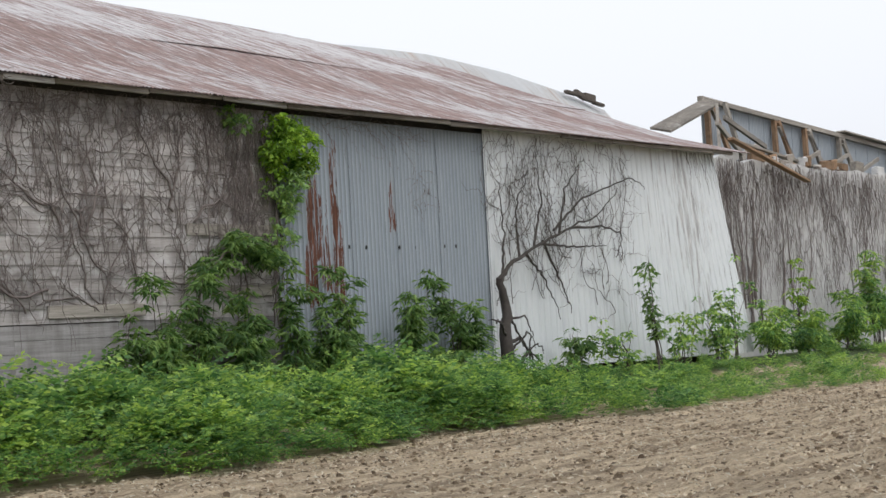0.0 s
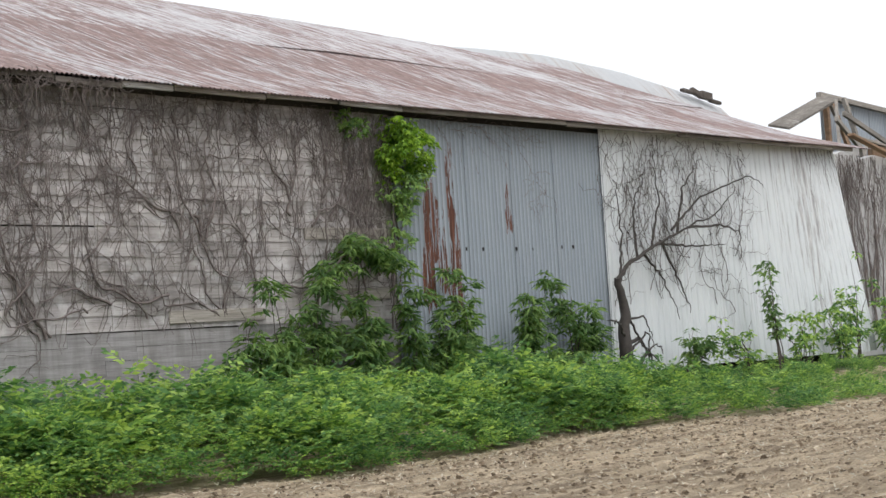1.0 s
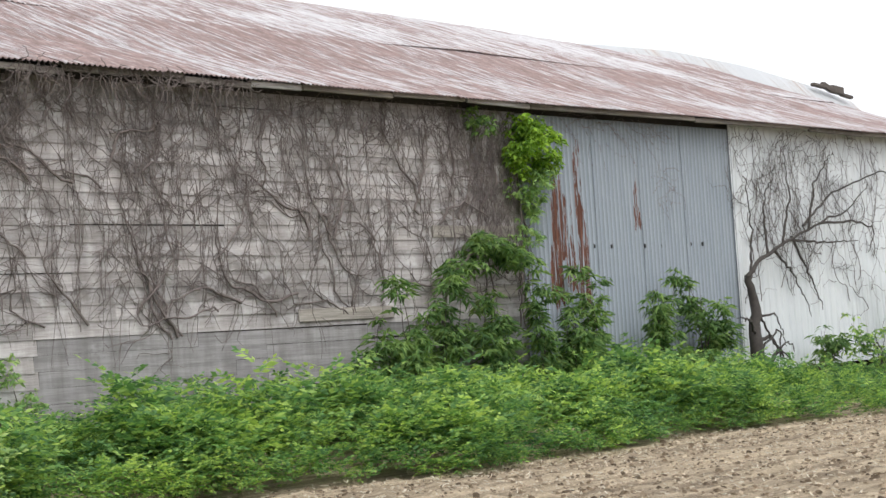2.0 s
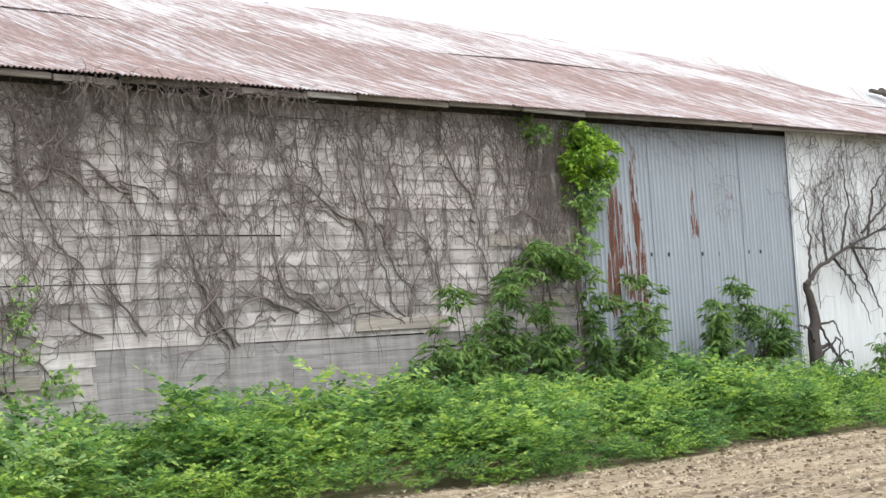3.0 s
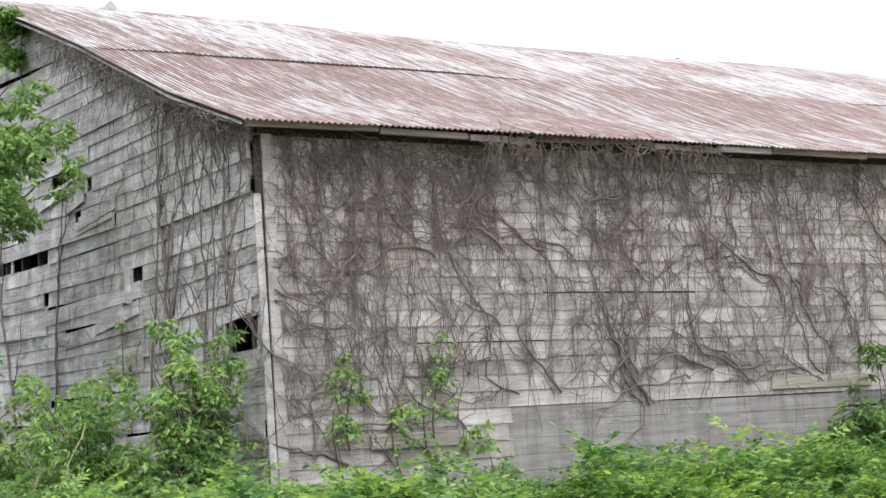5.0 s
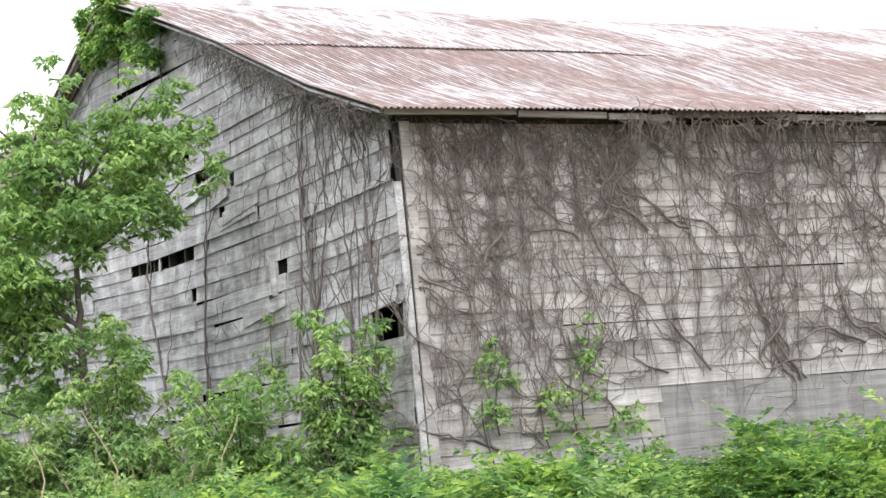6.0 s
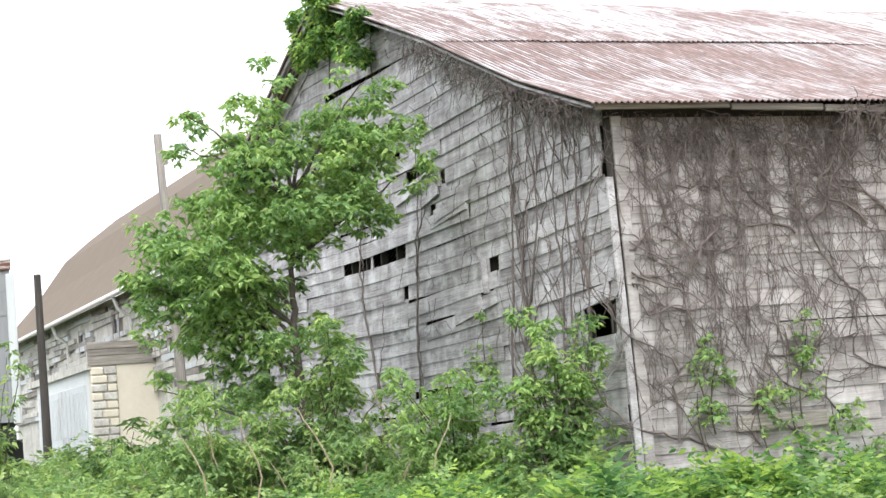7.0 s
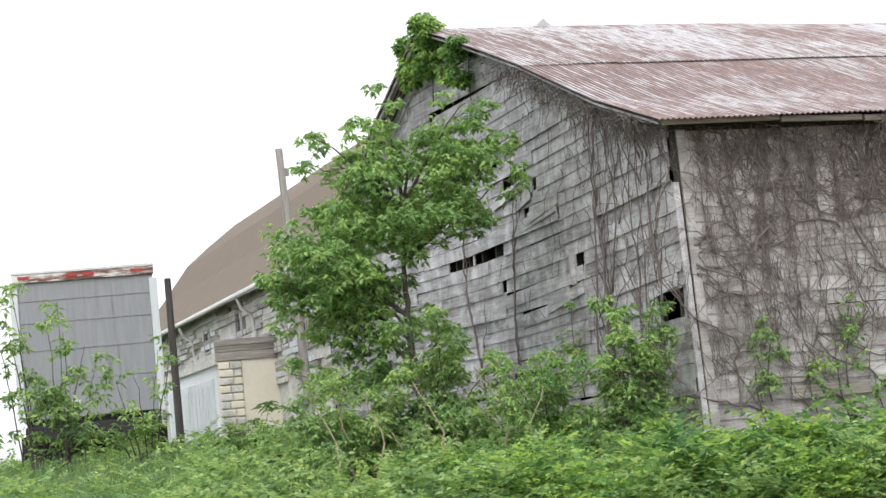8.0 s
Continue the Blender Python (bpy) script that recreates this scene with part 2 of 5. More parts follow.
pale_metal = sheet_metal("pale roof sheet", (0.38, 0.39, 0.4), (0.46, 0.47, 0.48), (0.35, 0.3, 0.27), 1.1, 1, 0.5)
bay_metal = sheet_metal("trailer skin", (0.215, 0.222, 0.235), (0.285, 0.293, 0.305), (0.17, 0.172, 0.178), 1.2, 2, 0.5)


def plain(name, a, b_, scale=3.0, rough=0.8, bump=0.2, metal=0.0):
    ma, nt, b = material(name, rough, metal)
    n1 = fuzz(nt, place(nt), scale, 6, 0.65)
    n2 = fuzz(nt, place(nt), scale * 9, 4, 0.6)
    col = blend(nt, 0.35, ramp(nt, n1, (0.3, a), (0.7, b_)), ramp(nt, n2, (0.3, a), (0.7, b_)))
    nt.links.new(col, b.inputs["Base Color"])
    relief(nt, b, n2, bump, 0.01)
    return ma


# near-black colour standing in for the unlit interior
inside_shade = plain("painted interior shade", (0.02, 0.018, 0.016), (0.04, 0.036, 0.03))
shingle = plain("brown roof felt", (0.125, 0.095, 0.068), (0.16, 0.122, 0.088), 1.5)
cream = plain("cream render", (0.62, 0.57, 0.46), (0.72, 0.68, 0.58), 1.0)
rotten = plain("peeling plaster wall", (0.28, 0.27, 0.25), (0.76, 0.74, 0.68), 2.2)
block_white = plain("stained white wall", (0.3, 0.295, 0.29), (0.58, 0.58, 0.58), 0.8)



def leaf(name, dark, mid, light, scale=0.9):
    """Leaves: light passes through them; they differ leaf by leaf and plant by plant."""
    ma = bpy.data.materials.new(name)
    ma.use_nodes = True
    nt = ma.node_tree
    b = nt.nodes["Principled BSDF"]
    b.inputs["Roughness"].default_value = 0.55
    b.inputs["Specular IOR Level"].default_value = 0.3
    area = fuzz(nt, place(nt), scale, 3, 0.6)
    mixed = nt.nodes.new("ShaderNodeMath")
    mixed.operation = "MULTIPLY_ADD"
    nt.links.new(island_random(nt), mixed.inputs[0])
    mixed.inputs[1].default_value = 0.45
    nt.links.new(area, mixed.inputs[2])
    col = ramp(nt, mixed.outputs[0], (0.42, dark), (0.7, mid), (0.98, light))
    nt.links.new(col, b.inputs["Base Color"])
    t = nt.nodes.new("ShaderNodeBsdfTranslucent")
    nt.links.new(blend(nt, 1.0, col, (1.17, 1.16, 0.85), "MULTIPLY"), t.inputs["Color"])
    mx = nt.nodes.new("ShaderNodeMixShader")
    mx.inputs[0].default_value = 0.5
    nt.links.new(b.outputs[0], mx.inputs[1])
    nt.links.new(t.outputs[0], mx.inputs[2])
    nt.links.new(mx.outputs[0], nt.nodes["Material Output"].inputs["Surface"])
    return ma


weed_leaf = leaf("weed leaves", (0.05, 0.125, 0.05), (0.145, 0.29, 0.088), (0.43, 0.58, 0.14), 1.3)
yard_leaf = leaf("yard weed leaves", (0.1, 0.185, 0.08), (0.225, 0.36, 0.14), (0.45, 0.57, 0.21), 1.6)
shrub_leaf = leaf("shrub leaves", (0.045, 0.1, 0.035), (0.105, 0.2, 0.06), (0.25, 0.37, 0.11), 2.0)
tree_leaf = leaf("tree leaves", (0.11, 0.205, 0.085), (0.215, 0.365, 0.13), (0.43, 0.57, 0.21), 1.5)
ivy_leaf = leaf("climber leaves", (0.06, 0.13, 0.02), (0.17, 0.32, 0.04), (0.38, 0.55, 0.07), 3.0)
grass_leaf = leaf("grass blades", (0.08, 0.15, 0.065), (0.16, 0.26, 0.115), (0.3, 0.4, 0.18))
bark = plain("brown bark", (0.05, 0.04, 0.034), (0.12, 0.1, 0.085), 8.0)
black_bark = plain("dark dead bark", (0.018, 0.015, 0.013), (0.06, 0.05, 0.043), 8.0)
wall_bark = plain("brown vine bark", (0.085, 0.07, 0.065), (0.2, 0.165, 0.153), 7.0)
fan_bark = plain("grey-brown vine bark", (0.05, 0.043, 0.04), (0.15, 0.13, 0.12), 7.0)
dead_bark = plain("dead vine bark", (0.1, 0.083, 0.078), (0.225, 0.19, 0.178), 5.0)
pale_straw = plain("bleached straw", (0.45, 0.4, 0.3), (0.68, 0.62, 0.5), 6.0)
dry_stem = plain("dry pale stems", (0.25, 0.2, 0.13), (0.42, 0.35, 0.24), 6.0)
plastic = plain("weathered pale cloth", (0.5, 0.5, 0.48), (0.7, 0.7, 0.68), 6.0)
red_paint = plain("red marking", (0.3, 0.03, 0.03), (0.4, 0.06, 0.05), 6.0)
black_rubber = plain("black rubber", (0.012, 0.012, 0.012), (0.03, 0.03, 0.03), 6.0)
glass_dark, _gn, _gb = material("dusty window glass", 0.15)
_gb.inputs["Base Color"].default_value = (0.03, 0.035, 0.04, 1)

# ---- ground ----
def lift(x, y):
    """The ground's height: a flat field, a low bank along the barn, a yard that rises behind it."""
    bank = np.clip((y + 4.6) / 4.4, 0, 1)
    bank = 0.42 * bank * bank * (3 - 2 * bank)
    yard = np.clip((y + 1.0) / 16.0, 0, 1) * np.clip((3.0 - x) / 4.0, 0, 1)
    return bank + 0.75 * yard * yard * (3 - 2 * yard)


def soil_and_grass():
    ma, nt, b = material("tilled soil and grass", 0.95)
    clod = fuzz(nt, place(nt, (1, 1, 1)), 22.0, 8, 0.8)
    row = fuzz(nt, place(nt, (0.06, 2.2, 1)), 1.4, 5, 0.6)
    fine = fuzz(nt, place(nt, (0.25, 4.0, 1)), 2.6, 6, 0.7)
    soil = blend(nt, 0.6, ramp(nt, clod, (0.4, (0.16, 0.118, 0.075)), (0.5, (0.46, 0.36, 0.24)), (0.6, (0.78, 0.65, 0.48))), ramp(nt, row, (0.43, (0.25, 0.185, 0.12)), (0.57, (0.66, 0.53, 0.37))))
    soil = blend(nt, 0.45, soil, ramp(nt, fine, (0.42, (0.15, 0.11, 0.065)), (0.58, (0.66, 0.54, 0.37))))
    tuft = fuzz(nt, place(nt), 4.0, 6, 0.6)
    turf = ramp(nt, tuft, (0.3, (0.03, 0.05, 0.018)), (0.7, (0.08, 0.12, 0.035)))
    g = nt.nodes.new("ShaderNodeNewGeometry")
    s = nt.nodes.new("ShaderNodeSeparateXYZ")
    nt.links.new(g.outputs["Position"], s.inputs[0])
    edge = nt.nodes.new("ShaderNodeMath")
    edge.operation = "MULTIPLY_ADD"
    nt.links.new(tuft, edge.inputs[0])
    edge.inputs[1].default_value = 1.2
    nt.links.new(s.outputs[1], edge.inputs[2])
    fac = nt.nodes.new("ShaderNodeMapRange")
    fac.inputs[1].default_value, fac.inputs[2].default_value = -1.2, -0.8
    nt.links.new(edge.outputs[0], fac.inputs[0])
    nt.links.new(blend(nt, fac.outputs[0], soil, turf), b.inputs["Base Color"])
    relief(nt, b, clod, 0.9, 0.09)
    return ma


def ground():
    xs = np.concatenate([-np.geomspace(1500, 16, 14), np.arange(-14, 50, 0.14), np.geomspace(51, 1500, 14)])
    ys = np.concatenate([-np.geomspace(1500, 20, 12), np.arange(-18, -3, 0.085), np.arange(-3, 18, 0.5), np.geomspace(19, 1500, 14)])
    X, Y = np.meshgrid(xs, ys)
    Z = lift(X, Y)
    field = np.clip((-3.8 - Y) / 0.6, 0, 1) * np.clip((Y + 19) / 2, 0, 1)
    wob = 0.25 * np.sin(X * 0.21) + 0.1 * np.sin(X * 0.9 + 1.3)
    furrow = 0.026 * np.sin(2 * math.pi * (Y + 0.05 * wob) / 0.76) + 0.014 * np.sin(2 * math.pi * (Y + 0.03 * wob) / 0.25)
    rough = 0.016 * np.abs(rng.standard_normal(X.shape)) * (rng.random(X.shape) < 0.45) + 0.01 * np.sin(7.1 * X + 3 * Y) * np.sin(5.3 * Y - 2.2 * X)
    Z = Z + field * (furrow + rough)
    n, m = X.shape
    v = np.stack([X, Y, Z], -1).reshape(-1, 3)
    i = np.arange(n * m).reshape(n, m)
    f = np.stack([i[:-1, :-1], i[:-1, 1:], i[1:, 1:], i[1:, :-1]], -1).reshape(-1, 4)
    me = mesh_of("ground", v, f.tolist(), soil_and_grass(), True)
    thing("ground", "tan tilled field soil rising to a grassy yard", "ground", me, kind="structure")


ground()

# ---- the long barn ----
LENGTH, EAVE, RIDGE_Y, RIDGE_Z = 27.2, 4.9, 8.0, 8.12
barn = thing("barn", "long decaying timber barn with rusted metal roof and dead vines", "barn")
COURSE = 0.19


def slope(y):
    """The height of the roof over y: it flattens towards the eave."""
    return float(np.interp(y, (-0.5, 1.3, 3.87, 6.79, 8.0), (4.87, 5.5, 6.6, 7.72, 8.14)))


def sag(y, z):
    """How far the gable's boards have sunk."""
    return -0.16 * math.sin(math.pi * min(max(y, 0), 12) / 12) * min(1.0, max(0.0, (z - 1.0) / 2.5))


def board_mesh(name, ma, along):
    """A lap board one metre long, thicker at its lower edge."""
    prof = ((0.0, 0.0), (-0.028, 0.0), (-0.024, 0.004), (-0.01, COURSE + 0.015), (0.0, COURSE + 0.015))
    n = len(prof)
    v = []
    for s in (0.0, 1.0):
        for out, z in prof:
            v.append((s, out, z) if along == 0 else (out, s, z))
    f = [tuple(range(n)), tuple(range(2 * n - 1, n - 1, -1))] + [(k, k + n, (k + 1) % n + n, (k + 1) % n) for k in range(n)]
    if along == 0:
        f = [tuple(reversed(q)) for q in f]
    return mesh_of(name, v, f, ma)


# near-black backing, so gaps between the boards read as shade
front = part("front_wall", boxes("front_wall", inside_shade, ((0.05, 0.02, 0.95), (12.0, 0.12, EAVE + 0.09))), barn)
lap = board_mesh("lap_board", siding_wood, 0)
flush = boxes("flush_board", foot_wood, ((0, -0.013, 0.003), (1, 0.0, COURSE + 0.001)))
dice = random.Random(3)
z, row = 0.62, 0
while z < EAVE - 0.1:
    x = 0.14
    while x < 12.05:
        ln = min(dice.choice((1.8, 2.4, 3.0, 3.6, 4.2)), 12.05 - x)
        if z < 1.66 and x < 3.2 < x + ln:
            ln = 3.2 - x if x < 2.6 else 3.6
        if 12.05 - x - ln < 0.5:
            ln = 12.05 - x
        gone = (z < 0.85 and 9.6 < x + ln / 2 < 11.0) or (z < 1.1 and 2.0 < x + ln / 2 < 3.1) or (z < 0.75 and dice.random() < 0.15)
        foot = z < 1.66 and x > 3.0
        if not gone:
            drop = dice.uniform(-0.006, 0.006) - (0.02 if dice.random() < 0.06 else 0)
            part("board", flush if foot else lap, front, m=Matrix.LocRotScale((x, dice.uniform(-0.006, 0.0), z + drop), Euler((0, radians(dice.gauss(0, 0.06)), 0)), (ln - 0.006, 1, 1)))
        x += ln
    z += COURSE
    row += 1

# planks nailed over the wall later
for x0, x1, zc in ((10.0, 11.9, 2.93), (10.5, 11.85, 2.05), (7.3, 9.1, 1.82), (1.25, 2.4, 1.35)):
    part("patch_plank", boxes("patch_plank", timber, ((x0, -0.06, zc), (x1, -0.03, zc + 0.17)), bevel=0.006), front, m=pose(0, 0, 0, 0, 0, 0))
gable = part("gable_wall", None, barn)
lap_g = board_mesh("gable_board", gable_wood, 1)
HOLES = ((0.09, 0.8, 2.47, 2.9), (2.97, 3.25, 3.54, 3.73), (5.93, 7.2, 3.98, 4.18), (7.28, 8.45, 4.0, 4.2), (4.78, 5.7, 4.98, 5.1), (4.38, 4.54, 4.78, 4.99), (4.78, 4.97, 4.38, 4.6),
         (5.8, 6.15, 5.45, 5.66), (5.98, 6.14, 3.55, 3.68), (8.6, 8.74, 6.2, 6.76), (7.35, 7.75, 1.58, 1.74), (3.2, 3.55, 3.2, 3.3), (2.3, 2.75, 2.0, 2.1))
z = 0.6
while z < RIDGE_Z - 0.2:
    y0 = 0.0
    top = z + COURSE + 0.03
    # where the roof cuts the course
    if top < slope(0.1):
        y0, y1 = (0.09 if z > 3.9 else 0.02), 15.9
    else:
        ys = np.linspace(0, 8, 400)
        y0 = float(ys[np.argmax([slope(q) > top for q in ys])]) - 0.05
        y1 = 16 - y0
    y = y0
    while y < y1 - 0.05:
        ln = min(dice.choice((1.2, 1.8, 2.4, 3.0, 3.6)), y1 - y)
        cuts = [(y, y + ln)]
        for a, b_, c, d in HOLES:
            if abs(z + COURSE / 2 + sag((a + b_) / 2, z) - (c + d) / 2) < max((d - c) / 2, COURSE / 2):
                cuts = [q for p in cuts for q in ((p[0], min(p[1], a)), (max(p[0], b_), p[1])) if q[1] - q[0] > 0.04]
        for a, b_ in cuts:
            za, zb = z + sag(a, z), z + sag(b_, z)
            loose = dice.random() < 0.24
            tilt = math.atan2(zb - za, b_ - a) + radians(dice.gauss(0, 1.3 if loose else 0.15))
            part("board", lap_g, gable, m=Matrix.LocRotScale((dice.uniform(-0.012, 0.004) - 0.018 * loose, a, za + dice.uniform(-0.008, 0.008)), Euler((tilt, 0, 0)), (1, b_ - a - 0.008, 1)))
        y += ln
    z += COURSE

# boards that have slipped and hang askew: two ends (y, z)
for y_a, z_a, y_b, z_b in ((4.92, 4.9, 6.1, 4.78), (3.72, 4.4, 4.9, 4.3), (4.58, 4.72, 5.2, 4.62), (3.05, 3.14, 4.35, 2.98), (3.6, 4.5, 4.75, 4.36), (0.15, 2.9, 1.05, 2.8), (0.12, 4.32, 0.5, 4.18)):
    part("loose_board", lap_g, gable, m=Matrix.LocRotScale((-0.035 - 0.01 * dice.random(), y_a, z_a), Euler((math.atan2(z_b - z_a, y_b - y_a), 0, radians(dice.uniform(-1.0, 1.0)))), (1, math.hypot(y_b - y_a, z_b - z_a), 0.85)))
part("loose_board", beam("loose_board", gable_wood, (-0.06, 3.28, 3.28), (-0.05, 3.34, 3.72), 0.1, 0.025), gable, "pale splintered board hanging below a hole")
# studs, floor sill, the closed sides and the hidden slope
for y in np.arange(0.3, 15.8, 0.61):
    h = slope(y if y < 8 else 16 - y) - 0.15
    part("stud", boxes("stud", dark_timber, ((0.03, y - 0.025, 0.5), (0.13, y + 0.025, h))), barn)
# sides coloured near-black as the shade inside the barn
part("back_wall", boxes("back_wall", inside_shade, ((0.0, 15.95, 0.3), (LENGTH, 16.05, EAVE))), barn)
part("end_wall", boxes("end_wall", inside_shade, ((LENGTH - 0.4, 0.3, 0.3), (LENGTH - 0.3, 15.9, EAVE))), barn)
# unseen partition, added so the gable holes look into darkness
part("inner_wall", boxes("inner_wall", inside_shade, ((6.0, 0.3, 0.3), (6.1, 15.9, 4.7))), barn)
part("corner_post", boxes("corner_post", gable_wood, ((-0.045, -0.055, 0.0), (0.04, -0.02, 3.62)), bevel=0.006), barn, "split grey corner board", m=pose(0.035, 0, 0.55, 0, -0.9, 0))
# dark box standing in for the shade in the open corner gap
part("corner_stud", boxes("corner_stud", dark_timber, ((0.01, -0.012, 0.6), (0.07, 0.06, 4.8))), barn)
part("corner_board", boxes("corner_board", siding_wood, ((-0.05, -0.055, 0.0), (0.075, -0.02, 4.28)), bevel=0.006), barn, m=pose(0.135, 0, 0.55, 0, -0.42, 0))
strip = [(y, slope(y) - 0.04) for y in np.linspace(0.0, 8.0, 17)]
for side in (0, 1):
    v = []
    for y, z in strip:
        yy = 16 - y if side else y
        v += [(-0.045, yy, z), (-0.045, yy, z - 0.26), (-0.02, yy, z - 0.26), (-0.02, yy, z)]
    f = [(4 * k + a, 4 * k + 4 + a, 4 * k + 4 + (a + 1) % 4, 4 * k + (a + 1) % 4) for k in range(16) for a in range(4)]
    part("rake_trim", mesh_of("rake_trim", v, f if side == 0 else [tuple(reversed(q)) for q in f], gable_wood), barn)


def corrugated(name, ma, width, stations, amp=0.013, wave=WAVE, thin=0.0):
    """A sheet across x, its waves running along stations (y, z)."""
    n = int(round(width / wave)) * 6 + 1
    v, f = [], []
    for y, z in stations:
        for i in range(n):
            x = width * i / (n - 1)
            v.append((x, y, z + amp * math.cos(2 * math.pi * x / wave)))
    for s in range(len(stations) - 1):
        for i in range(n - 1):
            a = s * n + i
            f.append((a, a + 1, a + n + 1, a + n))
    return mesh_of(name, v, f, ma, True)


roof = part("roof", None, barn)
W = 10 * WAVE
def sink(x, y):
    """The far end of the roof has sagged."""
    q = min(max((x - 20.5) / 6.0, 0.0), 1.0)
    return -0.3 * q * q * (3 - 2 * q) * float(np.interp(y, (-0.48, 1.3, 5.0, 8.0), (0.0, 0.4, 0.95, 0.65)))


def rise(x):
    """How the old roof heaves along its length."""
    return 0.03 * math.sin(x * 0.5) + 0.006 * math.sin(x * 1.3 + 1)


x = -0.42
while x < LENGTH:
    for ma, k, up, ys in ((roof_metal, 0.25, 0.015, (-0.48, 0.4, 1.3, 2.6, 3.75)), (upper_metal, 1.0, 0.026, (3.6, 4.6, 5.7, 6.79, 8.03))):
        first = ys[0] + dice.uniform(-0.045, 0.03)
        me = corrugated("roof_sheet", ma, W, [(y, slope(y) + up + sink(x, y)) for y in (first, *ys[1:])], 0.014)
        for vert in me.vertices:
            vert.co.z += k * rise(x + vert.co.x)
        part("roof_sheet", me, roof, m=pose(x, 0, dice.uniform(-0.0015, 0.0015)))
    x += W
for x0, x1 in ((-0.4, 20.5), (20.5, LENGTH)):
    hid = [(x0, 7.97, 8.13 + sink(x0, 8.0)), (x1, 7.97, 8.13 + sink(x1, 8.0)), (x1, 16.5, 4.85), (x0, 16.5, 4.85)]
    part("back_slope", mesh_of("back_slope", [(a, b_, c - t) for t in (0, 0.04) for a, b_, c in hid], [(0, 1, 2, 3), (7, 6, 5, 4), (0, 4, 5, 1), (1, 5, 6, 2), (2, 6, 7, 3), (3, 7, 4, 0)], roof_metal), roof)
# an added dark layer under the sheets blocks light and keeps the inside dark
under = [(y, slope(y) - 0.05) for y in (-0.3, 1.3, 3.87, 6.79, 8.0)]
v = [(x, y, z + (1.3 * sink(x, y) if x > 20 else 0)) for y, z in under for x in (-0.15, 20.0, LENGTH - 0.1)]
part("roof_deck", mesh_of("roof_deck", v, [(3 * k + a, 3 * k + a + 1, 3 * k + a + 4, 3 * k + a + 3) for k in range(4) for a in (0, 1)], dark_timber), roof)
FASCIA = [(-0.3, 1.35, fascia_wood, 0.0), (1.37, 2.55, fascia_wood, -0.015), (2.58, 3.1, fascia_wood, -0.04), (3.12, 3.5, fascia_wood, -0.06), (3.52, 4.6, eave_wood, -0.01), (4.6, 5.3, eave_wood, 0.01), (5.32, 6.4, eave_wood, -0.03),
          (6.35, 7.28, white_wash, -0.02), (7.3, 9.0, fascia_wood, -0.01), (9.02, 10.5, fascia_wood, 0.0), (10.55, 11.95, white_wash, 0.0)]
x = 11.97
while x < LENGTH - 0.2:
    ln = min(dice.choice((1.2, 1.5, 1.9, 2.4)), LENGTH - 0.1 - x)
    FASCIA.append((x, x + ln, fascia_wood if dice.random() < 0.6 else eave_wood, dice.uniform(-0.025, 0.005)))
    x += ln + 0.01
for x, x1, ma, low in FASCIA:
    part("fascia_board", boxes("fascia_board", ma, ((0, -0.02, -0.078), (x1 - x, 0.02, 0.0)), bevel=0.006), roof, m=pose(x, -0.37, 4.915 + low, dice.uniform(-8, 4), dice.gauss(0, 0.6), 0))
part("barge_board", mesh_of("barge_board", [(-0.36 + dx, y, slope(y) - 0.03 - dz) for y in (-0.4, 1.3, 3.87, 6.79, 8.0) for dx, dz in ((0, 0), (0.03, 0), (0.03, 0.03), (0, 0.03))], [(4 * k + a, 4 * k + 4 + a, 4 * k + 4 + (a + 1) % 4, 4 * k + (a + 1) % 4) for k in range(4) for a in range(4)], gable_wood), roof)
part("barge_board", mesh_of("barge_board", [(-0.36 + dx, 16 - y, slope(y) - 0.03 - dz) for y in (-0.4, 1.3, 3.87, 6.79, 8.0) for dx, dz in ((0, 0), (0.03, 0), (0.03, 0.14), (0, 0.14))], [(4 * k + a, 4 * k + (a + 1) % 4, 4 * k + 4 + (a + 1) % 4, 4 * k + 4 + a) for k in range(4) for a in range(4)], gable_wood), roof)

# sheet-clad bays
def standing(name, ma, width, height, amp, wave):
    """A sheet that stands: its waves run up z."""
    me = corrugated(name, ma, width, [(0, 0), (height / 3, 0), (2 * height / 3, 0), (height, 0)], amp, wave)
    me.transform(Matrix.Rotation(radians(90), 4, "X"))
    return me


# near-black backing: interior shade painted behind gaps in the cladding
bay = part("sheet_wall", boxes("sheet_wall", inside_shade, ((12.0, 0.06, 0.7), (26.7, 0.12, EAVE + 0.09))), barn)
x, k = 11.98, 0
RIB = 0.102
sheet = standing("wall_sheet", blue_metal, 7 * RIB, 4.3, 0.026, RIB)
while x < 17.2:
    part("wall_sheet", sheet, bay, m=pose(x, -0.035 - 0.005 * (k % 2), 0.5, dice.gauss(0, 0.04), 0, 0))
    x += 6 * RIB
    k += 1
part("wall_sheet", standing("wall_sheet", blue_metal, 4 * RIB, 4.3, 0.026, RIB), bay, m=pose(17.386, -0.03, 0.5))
for x in (13.1, 13.75, 14.2, 15.1, 15.55, 16.4, 16.75):
    part("nail_head", boxes("nail_head", black_rubber, ((-0.014, -0.05, -0.03), (0.014, -0.02, 0.03)), bevel=0.006), bay, m=pose(x, -0.012, 2.8 + dice.uniform(-0.02, 0.02)))
white_bay = part("white_sheet_wall", None, barn)


def kicked(x, z):
    """The white wall: its foot has been pushed out towards the far end."""
    k = min(max((x - 18.5) / 8.3, 0.0), 1.0)
    return -0.05 - 0.72 * k * k * (1 - (z - 0.6) / 4.35) ** 1.1


